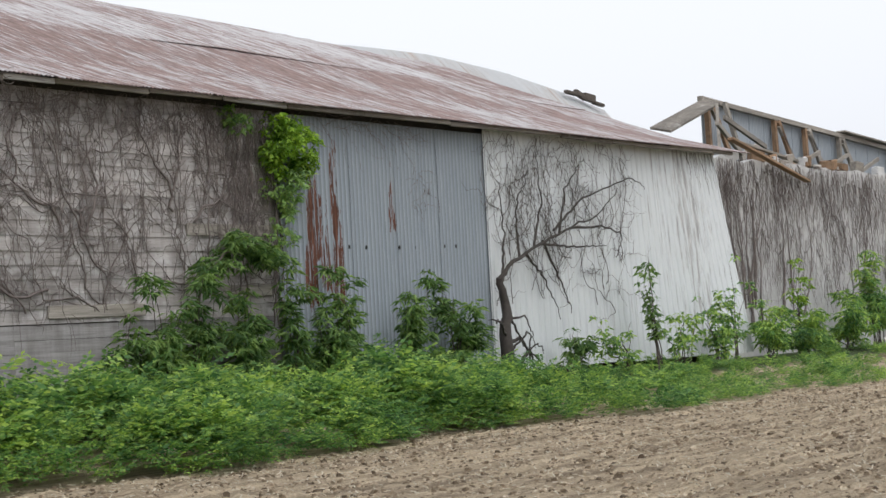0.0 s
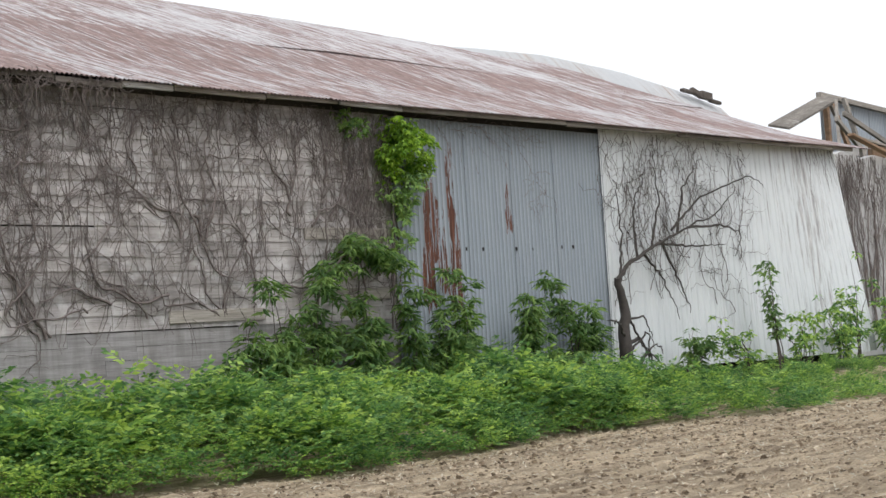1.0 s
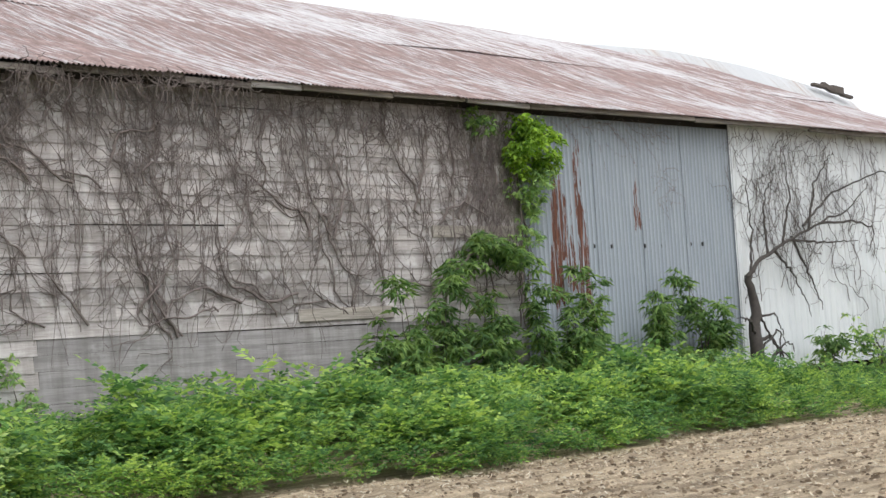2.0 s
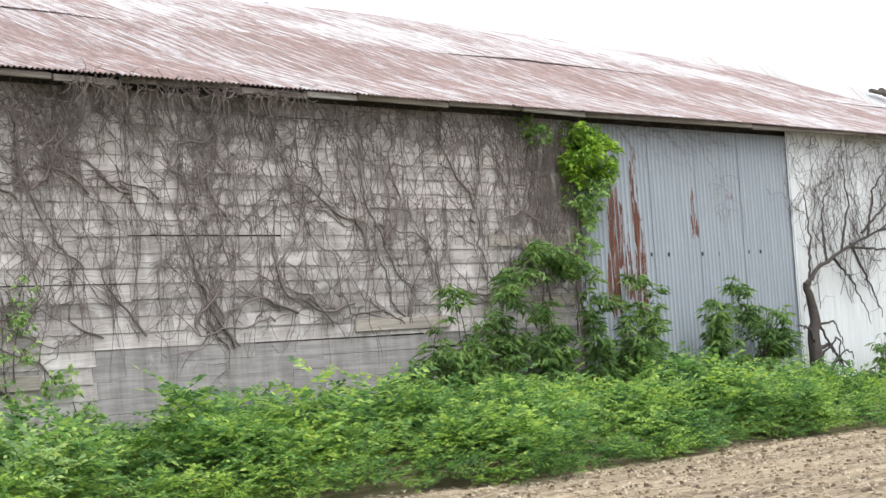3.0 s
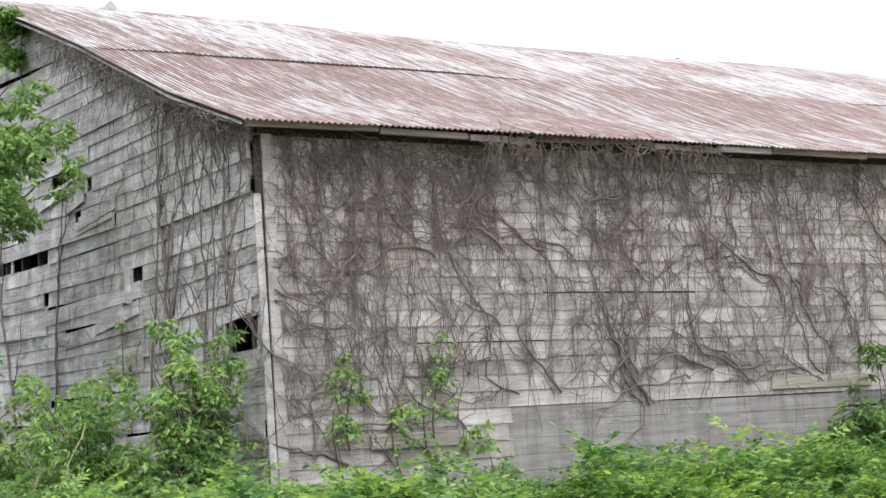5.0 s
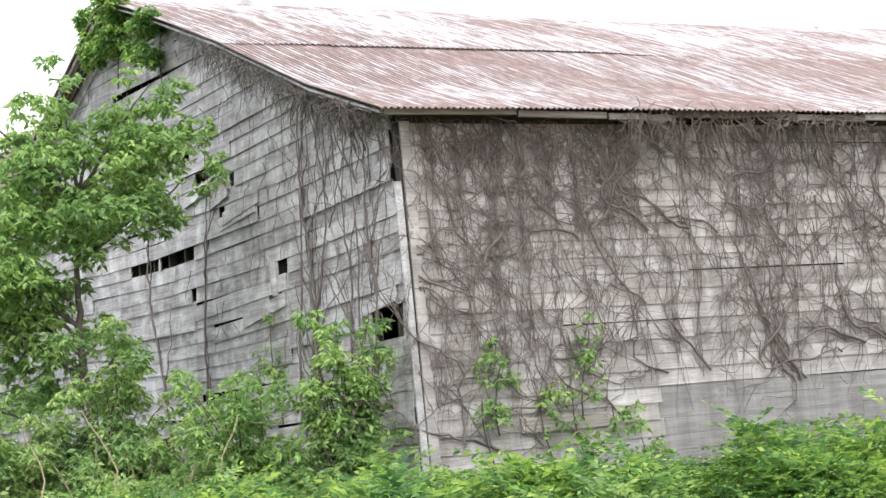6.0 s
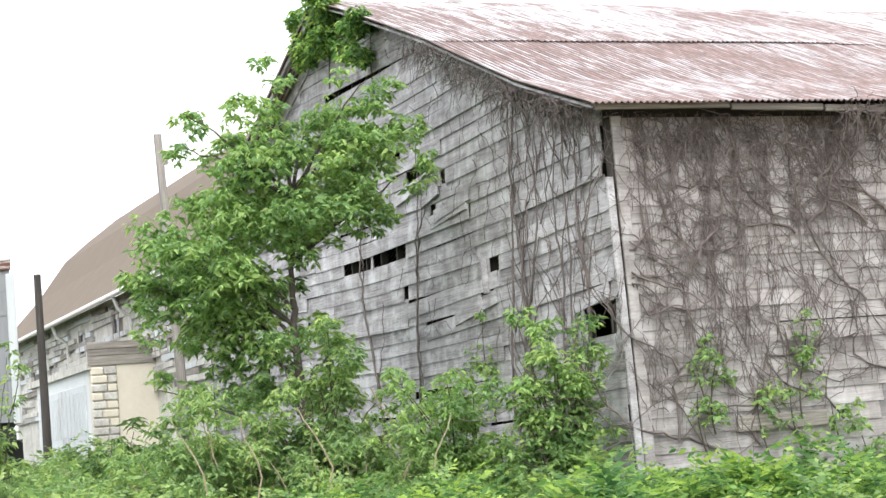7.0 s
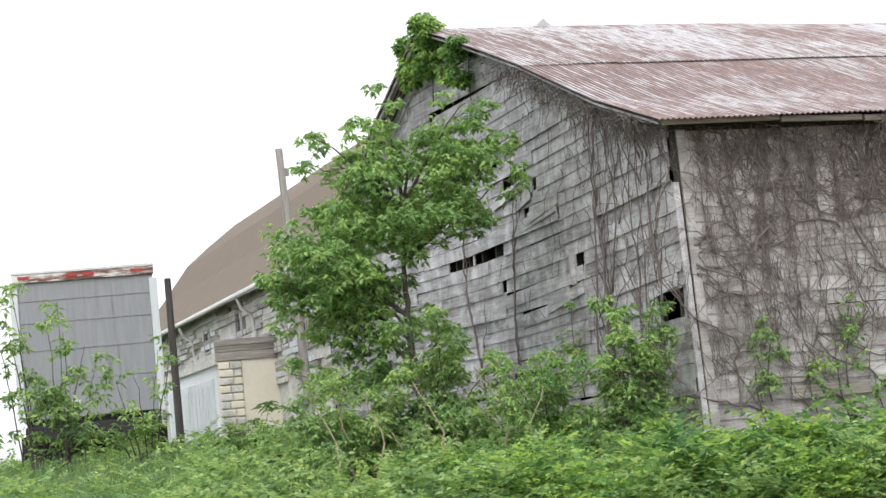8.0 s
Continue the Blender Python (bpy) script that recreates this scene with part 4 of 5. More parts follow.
def front_vines(x0, x1, fine):
    stems, twigs = [], []
    roots = [r for r in ROOTS if x0 <= r[0] < x1]
    roots += [(rng.uniform(x0, x1), rng.uniform(2.4, 3.9)) for k in range(7)]
    for u, w in roots:
        # the stems lean towards the gable
        lean = math.pi / 2 + rng.choice((1, 1, 1, -0.9, -0.5)) * rng.uniform(0.1, 1.15)
        p = shoot((u, w), rng.uniform(1.2, 3.2), lean, on_front, 0.12, 0.9, 4.85, 0.085, 0.2, 0.14)
        stems.append((p, rng.uniform(0.75, 1.5)))
        for b in range(int(rng.integers(5, 10))):
            q = p[int(rng.integers(0, len(p)))]
            s = shoot((q[0], q[2]), rng.uniform(0.5, 2.0), lean + rng.choice((-1, 1)) * rng.uniform(0.3, 1.1), on_front, 0.15, 0.9, 4.85, 0.08, 0.18, 0.12)
            stems.append((s, rng.uniform(0.3, 0.49)))
            for c in range(int(rng.integers(2, 5))):
                q2 = s[int(rng.integers(0, len(s)))]
                twigs.append(shoot((q2[0], q2[2]), rng.uniform(0.3, 0.9), rng.uniform(0, 2 * math.pi), on_front, 0.1, 0.9, 4.85))
    # shoots that follow the studs, and a tangle between them
    for k in range(fine):
        u = rng.uniform(x0, x1)
        w = 1.8 + 3.0 * rng.beta(1.35, 1.0)
        up = rng.choice((1, -1)) * math.pi / 2
        if rng.random() < 0.5:
            u = round(u / 0.38) * 0.38 + rng.normal(0, 0.03)
            twigs.append(shoot((u, w), rng.uniform(0.4, 1.3), up + rng.normal(0, 0.08), on_front, 0.35, 1.3, 4.88, 0.09, 0.1, 0.06))
        else:
            twigs.append(shoot((u, w), rng.uniform(0.25, 0.9), up + rng.normal(0, 0.75), on_front, 0.1, 1.5, 4.88))
    # the mat that hangs from the eave
    for k in range(int(fine * 0.32)):
        u = rng.uniform(x0, x1)
        y = -rng.uniform(0.03, 0.36) * rng.random()
        p = [np.array((u, y, rng.uniform(4.5, 4.86)))]
        h = -math.pi / 2 + rng.normal(0, 0.6)
        for q in range(int(rng.integers(5, 13))):
            h += rng.normal(0, 0.3) + 0.15 * math.sin(-math.pi / 2 - h) + (rng.choice((-1, 1)) * 0.9 if rng.random() < 0.2 else 0)
            p.append(np.minimum(p[-1] + 0.06 * np.array((math.cos(h), rng.normal(0, 0.2), math.sin(h))), (99, -0.03, 4.86)))
        stems.append((p, rng.uniform(0.3, 0.48)))
    if x0 < 1:
        # shoots that come round the corner from the gable
        for k in range(190):
            twigs.append(shoot((rng.uniform(0.15, 1.5), rng.uniform(1.5, 4.8)), rng.uniform(0.3, 1.1), math.pi / 2 + rng.normal(0, 0.7), on_front, 0.1, 1.2, 4.86))
        for k in range(7):
            p = shoot((0.12, rng.uniform(3.0, 3.5)), rng.uniform(0.8, 2.2), rng.uniform(-0.6, 0.1), on_front, 0.2, 1.0, 4.8, 0.08, 0.18, 0.12)
            stems.append((p, rng.uniform(0.5, 1.1)))
    if 2 < x0 < 5:
        # shoots that spill over the fascia
        for k in range(150):
            p = [np.array((rng.uniform(2.6, 6.4), -0.42, rng.uniform(4.78, 4.93)))]
            h = rng.uniform(-math.pi, 0.3)
            for q in range(int(rng.integers(4, 9))):
                h += rng.normal(0, 0.5)
                p.append(p[-1] + 0.05 * np.array((math.cos(h), rng.normal(0, 0.15), math.sin(h) - 0.25)))
            stems.append((p, rng.uniform(0.3, 0.45)))
    if x1 > 12:
        # a thick knot beside the metal sheets
        for k in range(170):
            twigs.append(shoot((rng.uniform(10.9, 11.85), rng.uniform(2.9, 4.8)), rng.uniform(0.4, 1.2), -math.pi / 2 + rng.normal(0, 0.4), on_front, 0.2, 1.5, 4.88))
        for u in (11.0, 11.15, 11.8, 11.9, 12.0):
            stems.append((shoot((u, 1.6), 3.2, math.pi / 2, on_front, 0.4, 0.9, 4.85, 0.09, 0.1, 0.04), rng.uniform(0.6, 1.3)))
    climber("dead_vine", "leafless brown vine matted over the grey board wall", on_front, stems, twigs, 0.0145, wall_bark)


for a, b in ((0.2, 3.2), (3.2, 6.2), (6.2, 9.2), (9.2, 12.1)):
    front_vines(a, b, 560 if b < 4 else 350 if b < 7 else 230 if b < 10 else 170)

stems, twigs = [], []
for u in (0.95, 1.05, 1.4, 2.3, 2.5, 2.7, 5.9, 7.2):
    p = strand((u, 1.2), 0.12, math.pi / 2, 0, 40, on_gable, 0.13, 0.9, slope(max(0.2, u)) - 0.05, math.pi / 2 + 0.06, 0.25)
    stems.append((p, rng.uniform(0.7, 1.7)))
    for b in range(9 if u < 4 else 3):
        q = p[int(rng.integers(2, len(p)))]
        stems.append((strand((q[1], q[2]), 0.09, math.pi / 2 + rng.choice((-1, 1)) * rng.uniform(0.2, 0.8), 0, int(rng.integers(8, 22)), on_gable, 0.18, 0.9, slope(max(0.1, min(q[1], 8))) - 0.05, math.pi / 2, 0.1), 0.4))
for k in range(170):
    u = 6.2 * rng.beta(1.0, 1.6) + 0.1
    top = slope(u) - 0.1
    w = top - (top - 1.6) * rng.beta(1.0, 1.8)
    up = rng.choice((math.pi / 2, -math.pi / 2))
    twigs.append(strand((u, w), 0.06, up + rng.normal(0, 0.6), 0, int(rng.integers(5, 14)), on_gable, 0.3, 1.0, top, up, 0.1))
for k in range(620):
    u = 5.2 * rng.beta(0.9, 1.3) - 0.1
    p = [np.array((rng.uniform(-0.46, -0.04), u, slope(u) - rng.uniform(0.02, 0.3)))]
    h = rng.uniform(-math.pi, math.pi)
    for q in range(int(rng.integers(6, 14))):
        h += rng.normal(0, 0.4)
        e = p[-1] + 0.05 * np.array((rng.normal(0, 0.2), math.cos(h), 0.6 * math.sin(h) - 0.2))
        p.append(np.minimum(e, (-0.03, 99, slope(max(-0.45, e[1])) - 0.07)))
    twigs.append(p)
climber("dead_vine", "leafless vine stems climbing the grey gable boards", on_gable, stems, twigs, 0.022, wall_bark)

# the vine tree at the white sheets
stems, twigs = [], []
def limb(pts, n=26, jit=0.02):
    pts = np.array(pts, float)
    t = np.linspace(0, len(pts) - 1, n)
    out = np.stack([np.interp(t, range(len(pts)), pts[:, k]) for k in range(3)], 1)
    return out + rng.normal(0, jit, out.shape) * np.linspace(0.3, 1, n)[:, None]


for k in range(34):
    u = rng.uniform(17.8, 22.3)
    lean = math.pi / 2 + rng.normal(0, 0.35)
    p = shoot((u, rng.uniform(1.5, 3.4)), rng.uniform(1.5, 3.4), lean, on_white, 0.2, 1.3, 4.85, 0.09, 0.2, 0.16)
    stems.append((p, rng.uniform(0.3, 0.7)))
    for b in range(6):
        q = p[int(rng.integers(0, len(p)))]
        twigs.append(shoot((q[0], q[2]), rng.uniform(0.4, 1.2), lean + rng.choice((-1, 1)) * rng.uniform(0.4, 1.2), on_white, 0.12, 1.3, 4.85, 0.07, 0.25, 0.2))
for k in range(230):
    u = 17.8 + 5.2 * rng.beta(1.1, 1.4)
    w = 4.85 - 2.2 * rng.beta(0.8, 1.8)
    twigs.append(shoot((u, w), rng.uniform(0.3, 0.9), -math.pi / 2 + rng.normal(0, 0.9), on_white, 0.1, 1.3, 4.88, 0.07, 0.3, 0.2))
for k in range(18):
    u = rng.uniform(25.2, 26.6)
    twigs.append(strand((u, 4.85), 0.07, -math.pi / 2 + rng.normal(0, 0.25), 0, int(rng.integers(3, 11) * (1.6 if u > 25.3 else 0.7)), on_white, 0.15, 1.3, 4.9, -math.pi / 2, 0.15))
climber("dead_vine", "leafless vine fanned over white corrugated sheets", on_white, stems, twigs, 0.013, fan_bark)

stems = [(strand((15.4, 3.9), 0.05, 0.2, 0, 16, on_front, 0.3, 1, 4.8, -0.6, 0.2), 0.5), (strand((15.9, 3.75), 0.05, -0.8, 0, 14, on_front, 0.35, 1, 4.8, -1.2, 0.2), 0.4), (strand((15.7, 3.85), 0.05, 1.0, 0, 12, on_front, 0.3, 1, 4.8, 0.8, 0.2), 0.4)]
twigs = [strand((rng.uniform(15.4, 16.2), rng.uniform(3.4, 4.0)), 0.04, rng.uniform(-2, 1), 0, 9, on_front, 0.4, 1, 4.8) for k in range(14)]
twigs += [strand((rng.uniform(12.2, 15.5), rng.uniform(4.6, 4.85)), 0.07, rng.uniform(-0.8, 0.3), 0, 14, on_front, 0.25, 1, 4.9, -0.2, 0.1) for k in range(40)]
climber("dead_vine", "few dead shoots on blue-grey metal sheets", on_front, stems, twigs, 0.012)

snag = thing("bare_tree", "bare dark twisted trunk leaning against the white sheets", "tree")
v, f = tubes([(limb([(17.5, -0.55, 0.35), (17.45, -0.5, 1.1), (17.6, -0.45, 1.7), (17.5, -0.4, 2.25)], 18, 0.015), taper(18, 0.14, 0.06))], 8)
part("trunk", mesh_of("trunk", v, f, black_bark, True), snag)
arms = [[(17.5, -0.4, 2.2), (17.9, -0.4, 2.5), (18.9, -0.4, 2.85), (20.0, -0.4, 3.15), (21.2, -0.35, 3.45), (22.0, -0.35, 3.95)], [(18.9, -0.4, 2.85), (20.2, -0.45, 2.8), (21.4, -0.4, 2.85)], [(20.0, -0.4, 3.15), (21.2, -0.45, 3.2), (21.9, -0.45, 3.05), (21.6, -0.45, 2.6)],
        [(17.5, -0.5, 1.2), (17.0, -0.7, 1.5), (16.5, -0.8, 1.55)], [(17.6, -0.5, 0.5), (18.2, -0.5, 1.0), (18.4, -0.5, 0.5)], [(17.5, -0.5, 1.1), (18.1, -0.4, 1.2), (18.5, -0.5, 0.55)], [(17.6, -0.5, 1.6), (18.0, -0.5, 1.1), (18.9, -0.6, 0.45)],
        [(18.4, -0.4, 2.7), (19.2, -0.3, 2.2), (19.7, -0.3, 1.5)], [(19.0, -0.4, 2.9), (19.8, -0.3, 2.1), (20.1, -0.3, 1.6)], [(17.6, -0.5, 0.4), (17.9, -0.6, 0.9), (18.5, -0.5, 1.1), (18.9, -0.4, 0.9)], [(17.4, -0.5, 0.9), (17.9, -0.7, 1.3), (18.0, -0.7, 0.5)], [(17.7, -0.4, 1.5), (18.3, -0.4, 1.6), (18.6, -0.4, 1.0)], [(18.2, -0.4, 2.6), (18.3, -0.3, 3.4), (18.8, -0.3, 4.2)], [(18.7, -0.4, 2.8), (19.2, -0.3, 3.6), (19.1, -0.3, 4.5)], [(19.6, -0.4, 3.05), (20.1, -0.3, 3.9), (20.8, -0.3, 4.5)], [(17.6, -0.4, 2.2), (17.9, -0.3, 3.0), (17.8, -0.3, 4.0)], [(19.5, -0.35, 3.1), (20.6, -0.3, 3.7), (22.6, -0.3, 4.2), (23.2, -0.3, 4.0)]]
for k, a in enumerate(arms):
    v, f = tubes([(limb(a, 24, 0.02), taper(24, 0.045 if k in (0, 4, 5) else 0.026, 0.006))], 6)
    part("branch", mesh_of("branch", v, f, black_bark, True), snag)

stems, twigs = [], []
for k in range(26):
    u = rng.uniform(28.3, 30.5) if k < 12 else rng.uniform(30, 45)
    stems.append((strand((u, rng.uniform(0.9, 2.0)), 0.12, math.pi / 2 + rng.normal(0.1, 0.15), 0, int(rng.integers(14, 34)), on_shed, 0.12, 0.5, 4.9, math.pi / 2, 0.1), rng.uniform(0.5, 1.6)))
for k in range(2700):
    u = 28.2 + 18 * rng.beta(0.9, 1.1)
    u = u + 0.1 * math.sin(2.3 * u) + rng.normal(0, 0.1)
    w = 4.95 - 3.2 * rng.beta(0.75, 1.7)
    twigs.append(strand((u, w), 0.09, -math.pi / 2 + rng.normal(0, 0.3), 0, int(rng.integers(5, 13)), on_shed, 0.3, 0.8, 5.0, -math.pi / 2 - 0.1, 0.1))
climber("dead_vine", "thick curtain of dead vine on the stained shed wall", on_shed, stems, twigs, 0.024)

# ---- green growth ----
def turn_to(d, roll=0.0):
    """Rotation with x along d."""
    d = np.asarray(d, float)
    d = d / (np.linalg.norm(d) + 1e-9)
    u = np.cross((0, 0, 1), d)
    u = u / (np.linalg.norm(u) + 1e-9)
    w = np.cross(d, u)
    c, s = math.cos(roll), math.sin(roll)
    return np.stack([d, c * u + s * w, c * w - s * u], 1)


def blade(length, width, droop=0.25):
    """A leaf of two quads, folded along its rib and drooping at the tip."""
    a, b, c = (0, 0, 0), (length * 0.5, 0, 0.02 * length), (length, 0, -droop * length)
    l_, r_ = (length * 0.4, width / 2, 0.12 * width - 0.05 * length), (length * 0.4, -width / 2, 0.12 * width - 0.05 * length)
    return np.array([[a, l_, c, b], [a, b, c, r_]], float)


def frond(length, pairs, leaf_l, leaf_w):
    """A feathered leaf: leaflets in pairs along a drooping rib."""
    out = []
    for k in range(pairs + 1):
        t = (k + 0.7) / (pairs + 0.7)
        p = np.array((length * t, 0, -0.28 * length * t * t))
        sides = (-1, 1) if k < pairs else (0,)
        for s in sides:
            ang = s * rng.uniform(0.75, 1.15)
            d = (math.cos(ang), math.sin(ang), rng.uniform(-0.45, 0.05))
            sz = (1.0 - 0.35 * abs(t - 0.45)) * rng.uniform(0.8, 1.15)
            q = np.array([[(0, 0, 0), (0.45 * leaf_l, leaf_w / 2, 0), (leaf_l, 0, -0.12 * leaf_l), (0.45 * leaf_l, -leaf_w / 2, 0)]]) * sz
            out.append(q @ turn_to(d, rng.normal(0, 0.4)).T + p)
    return np.concatenate(out)


def weed(height, spread, stems=7, leaves=6, size=1.0, pairs=6):
    """A bushy annual weed: leaning stems with feathered leaves that arch outwards."""
    out = []
    for s in range(stems):
        az, lean = rng.uniform(0, 2 * math.pi), rng.uniform(0.05, 1.0) * spread
        h = height * (1.05 - 0.45 * (lean / spread) ** 2) * rng.uniform(0.8, 1.05)
        tip = np.array((lean * math.cos(az), lean * math.sin(az), h))
        for k in range(leaves):
            t = rng.uniform(0.2, 1.0) ** 0.6
            p = tip * (t, t, t ** 0.8)
            a = az + rng.normal(0, 1.3)
            d = (math.cos(a), math.sin(a), rng.uniform(0.0, 0.75) + 0.5 * (t > 0.92))
            out.append(frond(size * rng.uniform(0.22, 0.36), pairs, 0.092 * size, 0.042 * size) @ turn_to(d, rng.normal(0, 0.25)).T + p)
    return np.concatenate(out)


PROTO = [weed(rng.uniform(0.62, 0.95), rng.uniform(0.26, 0.42), 7, 6, 1.0, 5) for k in range(10)]


def weeds(name, label, spots, ma):
    """One bed of weeds: (x, y, scale) for each plant."""
    out = []
    for x, y, s in spots:
        q = PROTO[int(rng.integers(len(PROTO)))]
        a = rng.uniform(0, 2 * math.pi)
        c, n = math.cos(a), math.sin(a)
        R = np.array([[c, -n, 0], [n, c, 0], [0, 0, 1]]) * s
        out.append(q @ R.T + (x, y, float(lift(x, y)) - 0.03))
    thing(name, label, "weeds", quads(name, np.concatenate(out), ma), kind="stuff")


def margin(x):
    """The weeds' uneven edge along the field."""
    return -4.15 + 0.3 * math.sin(0.7 * x) + 0.2 * math.sin(1.9 * x + 1) - 0.04 * max(0.0, x - 10)


spots = []
while len(spots) < 1250:
    # a mound: one tall plant in the middle, lower ones leaning round it
    x = rng.uniform(-4, 46)
    if x > 20 and rng.random() < 0.45:
        continue
    y = rng.uniform(margin(x) + 0.45, -0.3)
    far = (0.34 if y > -2.3 else 0.44) if x > 15.5 else (0.8 if y > -2.5 else 1.1 if x < 11 else 0.8)
    peak = rng.uniform(0.9, 1.35) * far
    spots.append((x, y, peak))
    for k in range(int(rng.integers(4, 7))):
        a, r = rng.uniform(0, 2 * math.pi), rng.uniform(0.2, 0.55)
        spots.append((x + r * math.cos(a), max(y + r * math.sin(a), margin(x) + 0.2), peak * (1.0 - 0.5 * r) * rng.uniform(0.85, 1.1)))
for x in np.arange(-4, 46, 0.3):
    spots.append((x, margin(x) + rng.uniform(0.1, 0.6), rng.uniform(0.6, 0.95) * (0.5 if x > 15.5 else 1.0)))
weeds("weeds", "dense bright green feathery weeds along the barn", spots, weed_leaf)
FULL = PROTO
PROTO = [weed(rng.uniform(0.28, 0.42), rng.uniform(0.2, 0.3), 5, 4, 0.7, 4) for k in range(6)]
weeds("weeds", "low green weeds at the edge of the field", [(x, margin(x) + rng.uniform(-0.15, 0.3), rng.uniform(0.6, 1.15) * (0.7 if x > 15.5 else 1.0)) for x in np.arange(-2, 44, 0.12)], weed_leaf)
PROTO = FULL
spots = []
while len(spots) < 420:
    x, y = rng.uniform(-13, -0.3), rng.uniform(-4.5, 14)
    if (y > 9 and x < -7.5) or (x < -5.2 and y > 1 and rng.random() < 0.75):
        continue
    spots.append((x, y, rng.uniform(0.6, 1.15)))
weeds("weeds", "dense green weeds in the yard before the gable", spots, yard_leaf)


def grass(n):
    out = []
    for k in range(n):
        x, y = (rng.uniform(-9.5, 0.5), rng.uniform(5, 26)) if k % 3 else (rng.uniform(-9.5, -4.6), rng.uniform(0.0, 9.0))
        z = float(lift(x, y))
        for b in range(9):
            a, ln = rng.uniform(0, 2 * math.pi), rng.uniform(0.35, 0.75)
            bend = rng.uniform(0.1, 0.5)
            d = np.array((math.cos(a), math.sin(a), 0))
            s = np.array((-d[1], d[0], 0)) * 0.008
            p0 = np.array((x, y, z)) + rng.normal(0, 0.06, 3) * (1, 1, 0)
            p1, p2 = p0 + d * bend * 0.3 * ln + (0, 0, 0.65 * ln), p0 + d * bend * ln + (0, 0, ln)
            out += [[p0 - s, p0 + s, p1 + s, p1 - s], [p1 - s, p1 + s, p2 + 0.1 * s, p2 - 0.1 * s]]
    thing("tall_grass", "tall green grass in the yard", "grass", quads("tall_grass", np.array(out), grass_leaf), kind="stuff")


grass(3600)


def crown(lumps, leaves, leaf_l, leaf_w, droop=0.35, per=5, flat=0.85):
    """Leaves in small sprays over lumps (x, y, z, r), denser outside."""
    lumps = np.array(lumps, float)
    vol = lumps[:, 3] ** 2
    m = leaves // per
    pick = rng.choice(len(lumps), size=m, p=vol / vol.sum())
    d = rng.normal(0, 1, (m, 3))
    d[:, 2] = d[:, 2] * 0.9 + 0.15
    d /= np.linalg.norm(d, axis=1)[:, None]
    p = lumps[pick, :3] + d * (lumps[pick, 3] * rng.uniform(0.3, 1.0, m) ** 0.45)[:, None] * (1, 1, flat)
    a = rng.uniform(0, 2 * math.pi, m)[:, None] + 2 * math.pi * np.arange(per)[None, :] / per + rng.normal(0, 0.3, (m, per))
    h = np.stack([np.cos(a) + 0.5 * d[:, :1], np.sin(a) + 0.5 * d[:, 1:2], rng.uniform(-0.6, 0.25, (m, per))], -1).reshape(-1, 3)
    h /= np.linalg.norm(h, axis=1)[:, None]
    n = len(h)
    u = np.cross((0, 0, 1.0), h)
    u /= np.linalg.norm(u, axis=1)[:, None] + 1e-9
    w = np.cross(h, u)
    r = rng.normal(0, 0.5, n)
    c, s = np.cos(r)[:, None], np.sin(r)[:, None]
    R = np.stack([h, c * u + s * w, c * w - s * u], 2) * rng.uniform(0.65, 1.2, n)[:, None, None]
    base = blade(leaf_l, leaf_w, droop).reshape(8, 3)
    at = np.repeat(p, per, 0) + rng.normal(0, 0.02, (n, 3))
    return (np.einsum("nij,kj->nki", R, base) + at[:, None]).reshape(-1, 4, 3)


def shrub(name, label, x, y, height, half, leaves, ma=None, leaf_l=0.165, leaf_w=0.052, stems=7, lumps=9, base=None, category="shrub", stem_ma=None):
    """A leafy shrub: bent stems, and sprays of leaves near their ends."""
    ob = thing(name, label, category)
    z0 = float(lift(x, y)) if base is None else base
    heads, lines = [], []
    for k in range(lumps):
        h = height * (0.3 + 0.66 * ((k * 0.618) % 1.0))
        w = half * (1.0 - 0.35 * (h / height)) * 1.15
        e = np.array((x + w * rng.uniform(-1, 1), y + 0.5 * w * rng.uniform(-1, 1), z0 + h))
        b = np.array((x + rng.uniform(-0.25, 0.25) * half, y + rng.uniform(-0.1, 0.1), z0))
        p = limb([b, b * 0.6 + e * 0.4 + (0, 0, 0.14 * height), e], 9, 0.02)
        lines.append((p, taper(9, 0.016 if k < stems else 0.009, 0.004)))
        for q in (4, 6, 8):
            heads.append((*(p[q] + rng.normal(0, 0.07, 3)), rng.uniform(0.1, 0.24) * min(1.15, 0.55 + 0.5 * half)))
    for p, r in lines:
        v, f = tubes([(p, r)], 4)
        part("stem", mesh_of("stem", v, f, stem_ma or bark), ob)
    part("foliage", quads("foliage", crown(heads, int(leaves * 1.5), leaf_l * 1.1, leaf_w), ma or shrub_leaf), ob)
    return ob


DARKLAB = "dark green leafy shrub with drooping leaves against the barn"
shrub("shrub", DARKLAB, 7.9, -0.7, 1.55, 0.45, 260, lumps=6)
shrub("shrub", DARKLAB, 8.75, -0.6, 2.0, 0.55, 800, lumps=9)
shrub("shrub", DARKLAB, 9.5, -0.55, 2.05, 0.5, 700, lumps=9)
shrub("shrub", DARKLAB, 10.7, -0.5, 1.75, 0.55, 1100, lumps=10)
shrub("shrub", DARKLAB, 11.75, -0.5, 2.25, 0.3, 520, lumps=8)
shrub("shrub", DARKLAB, 12.35, -0.6, 1.6, 0.45, 700)
shrub("shrub", "green leafy shrub against rusted metal sheets", 13.0, -0.55, 2.05, 0.42, 620)
shrub("shrub", "green leafy shrub against blue-grey metal sheets", 14.6, -0.6, 1.95, 0.6, 800, lumps=9)
shrub("shrub", "green leafy shrub against blue-grey metal sheets", 15.9, -0.6, 1.95, 0.7, 850, lumps=10)


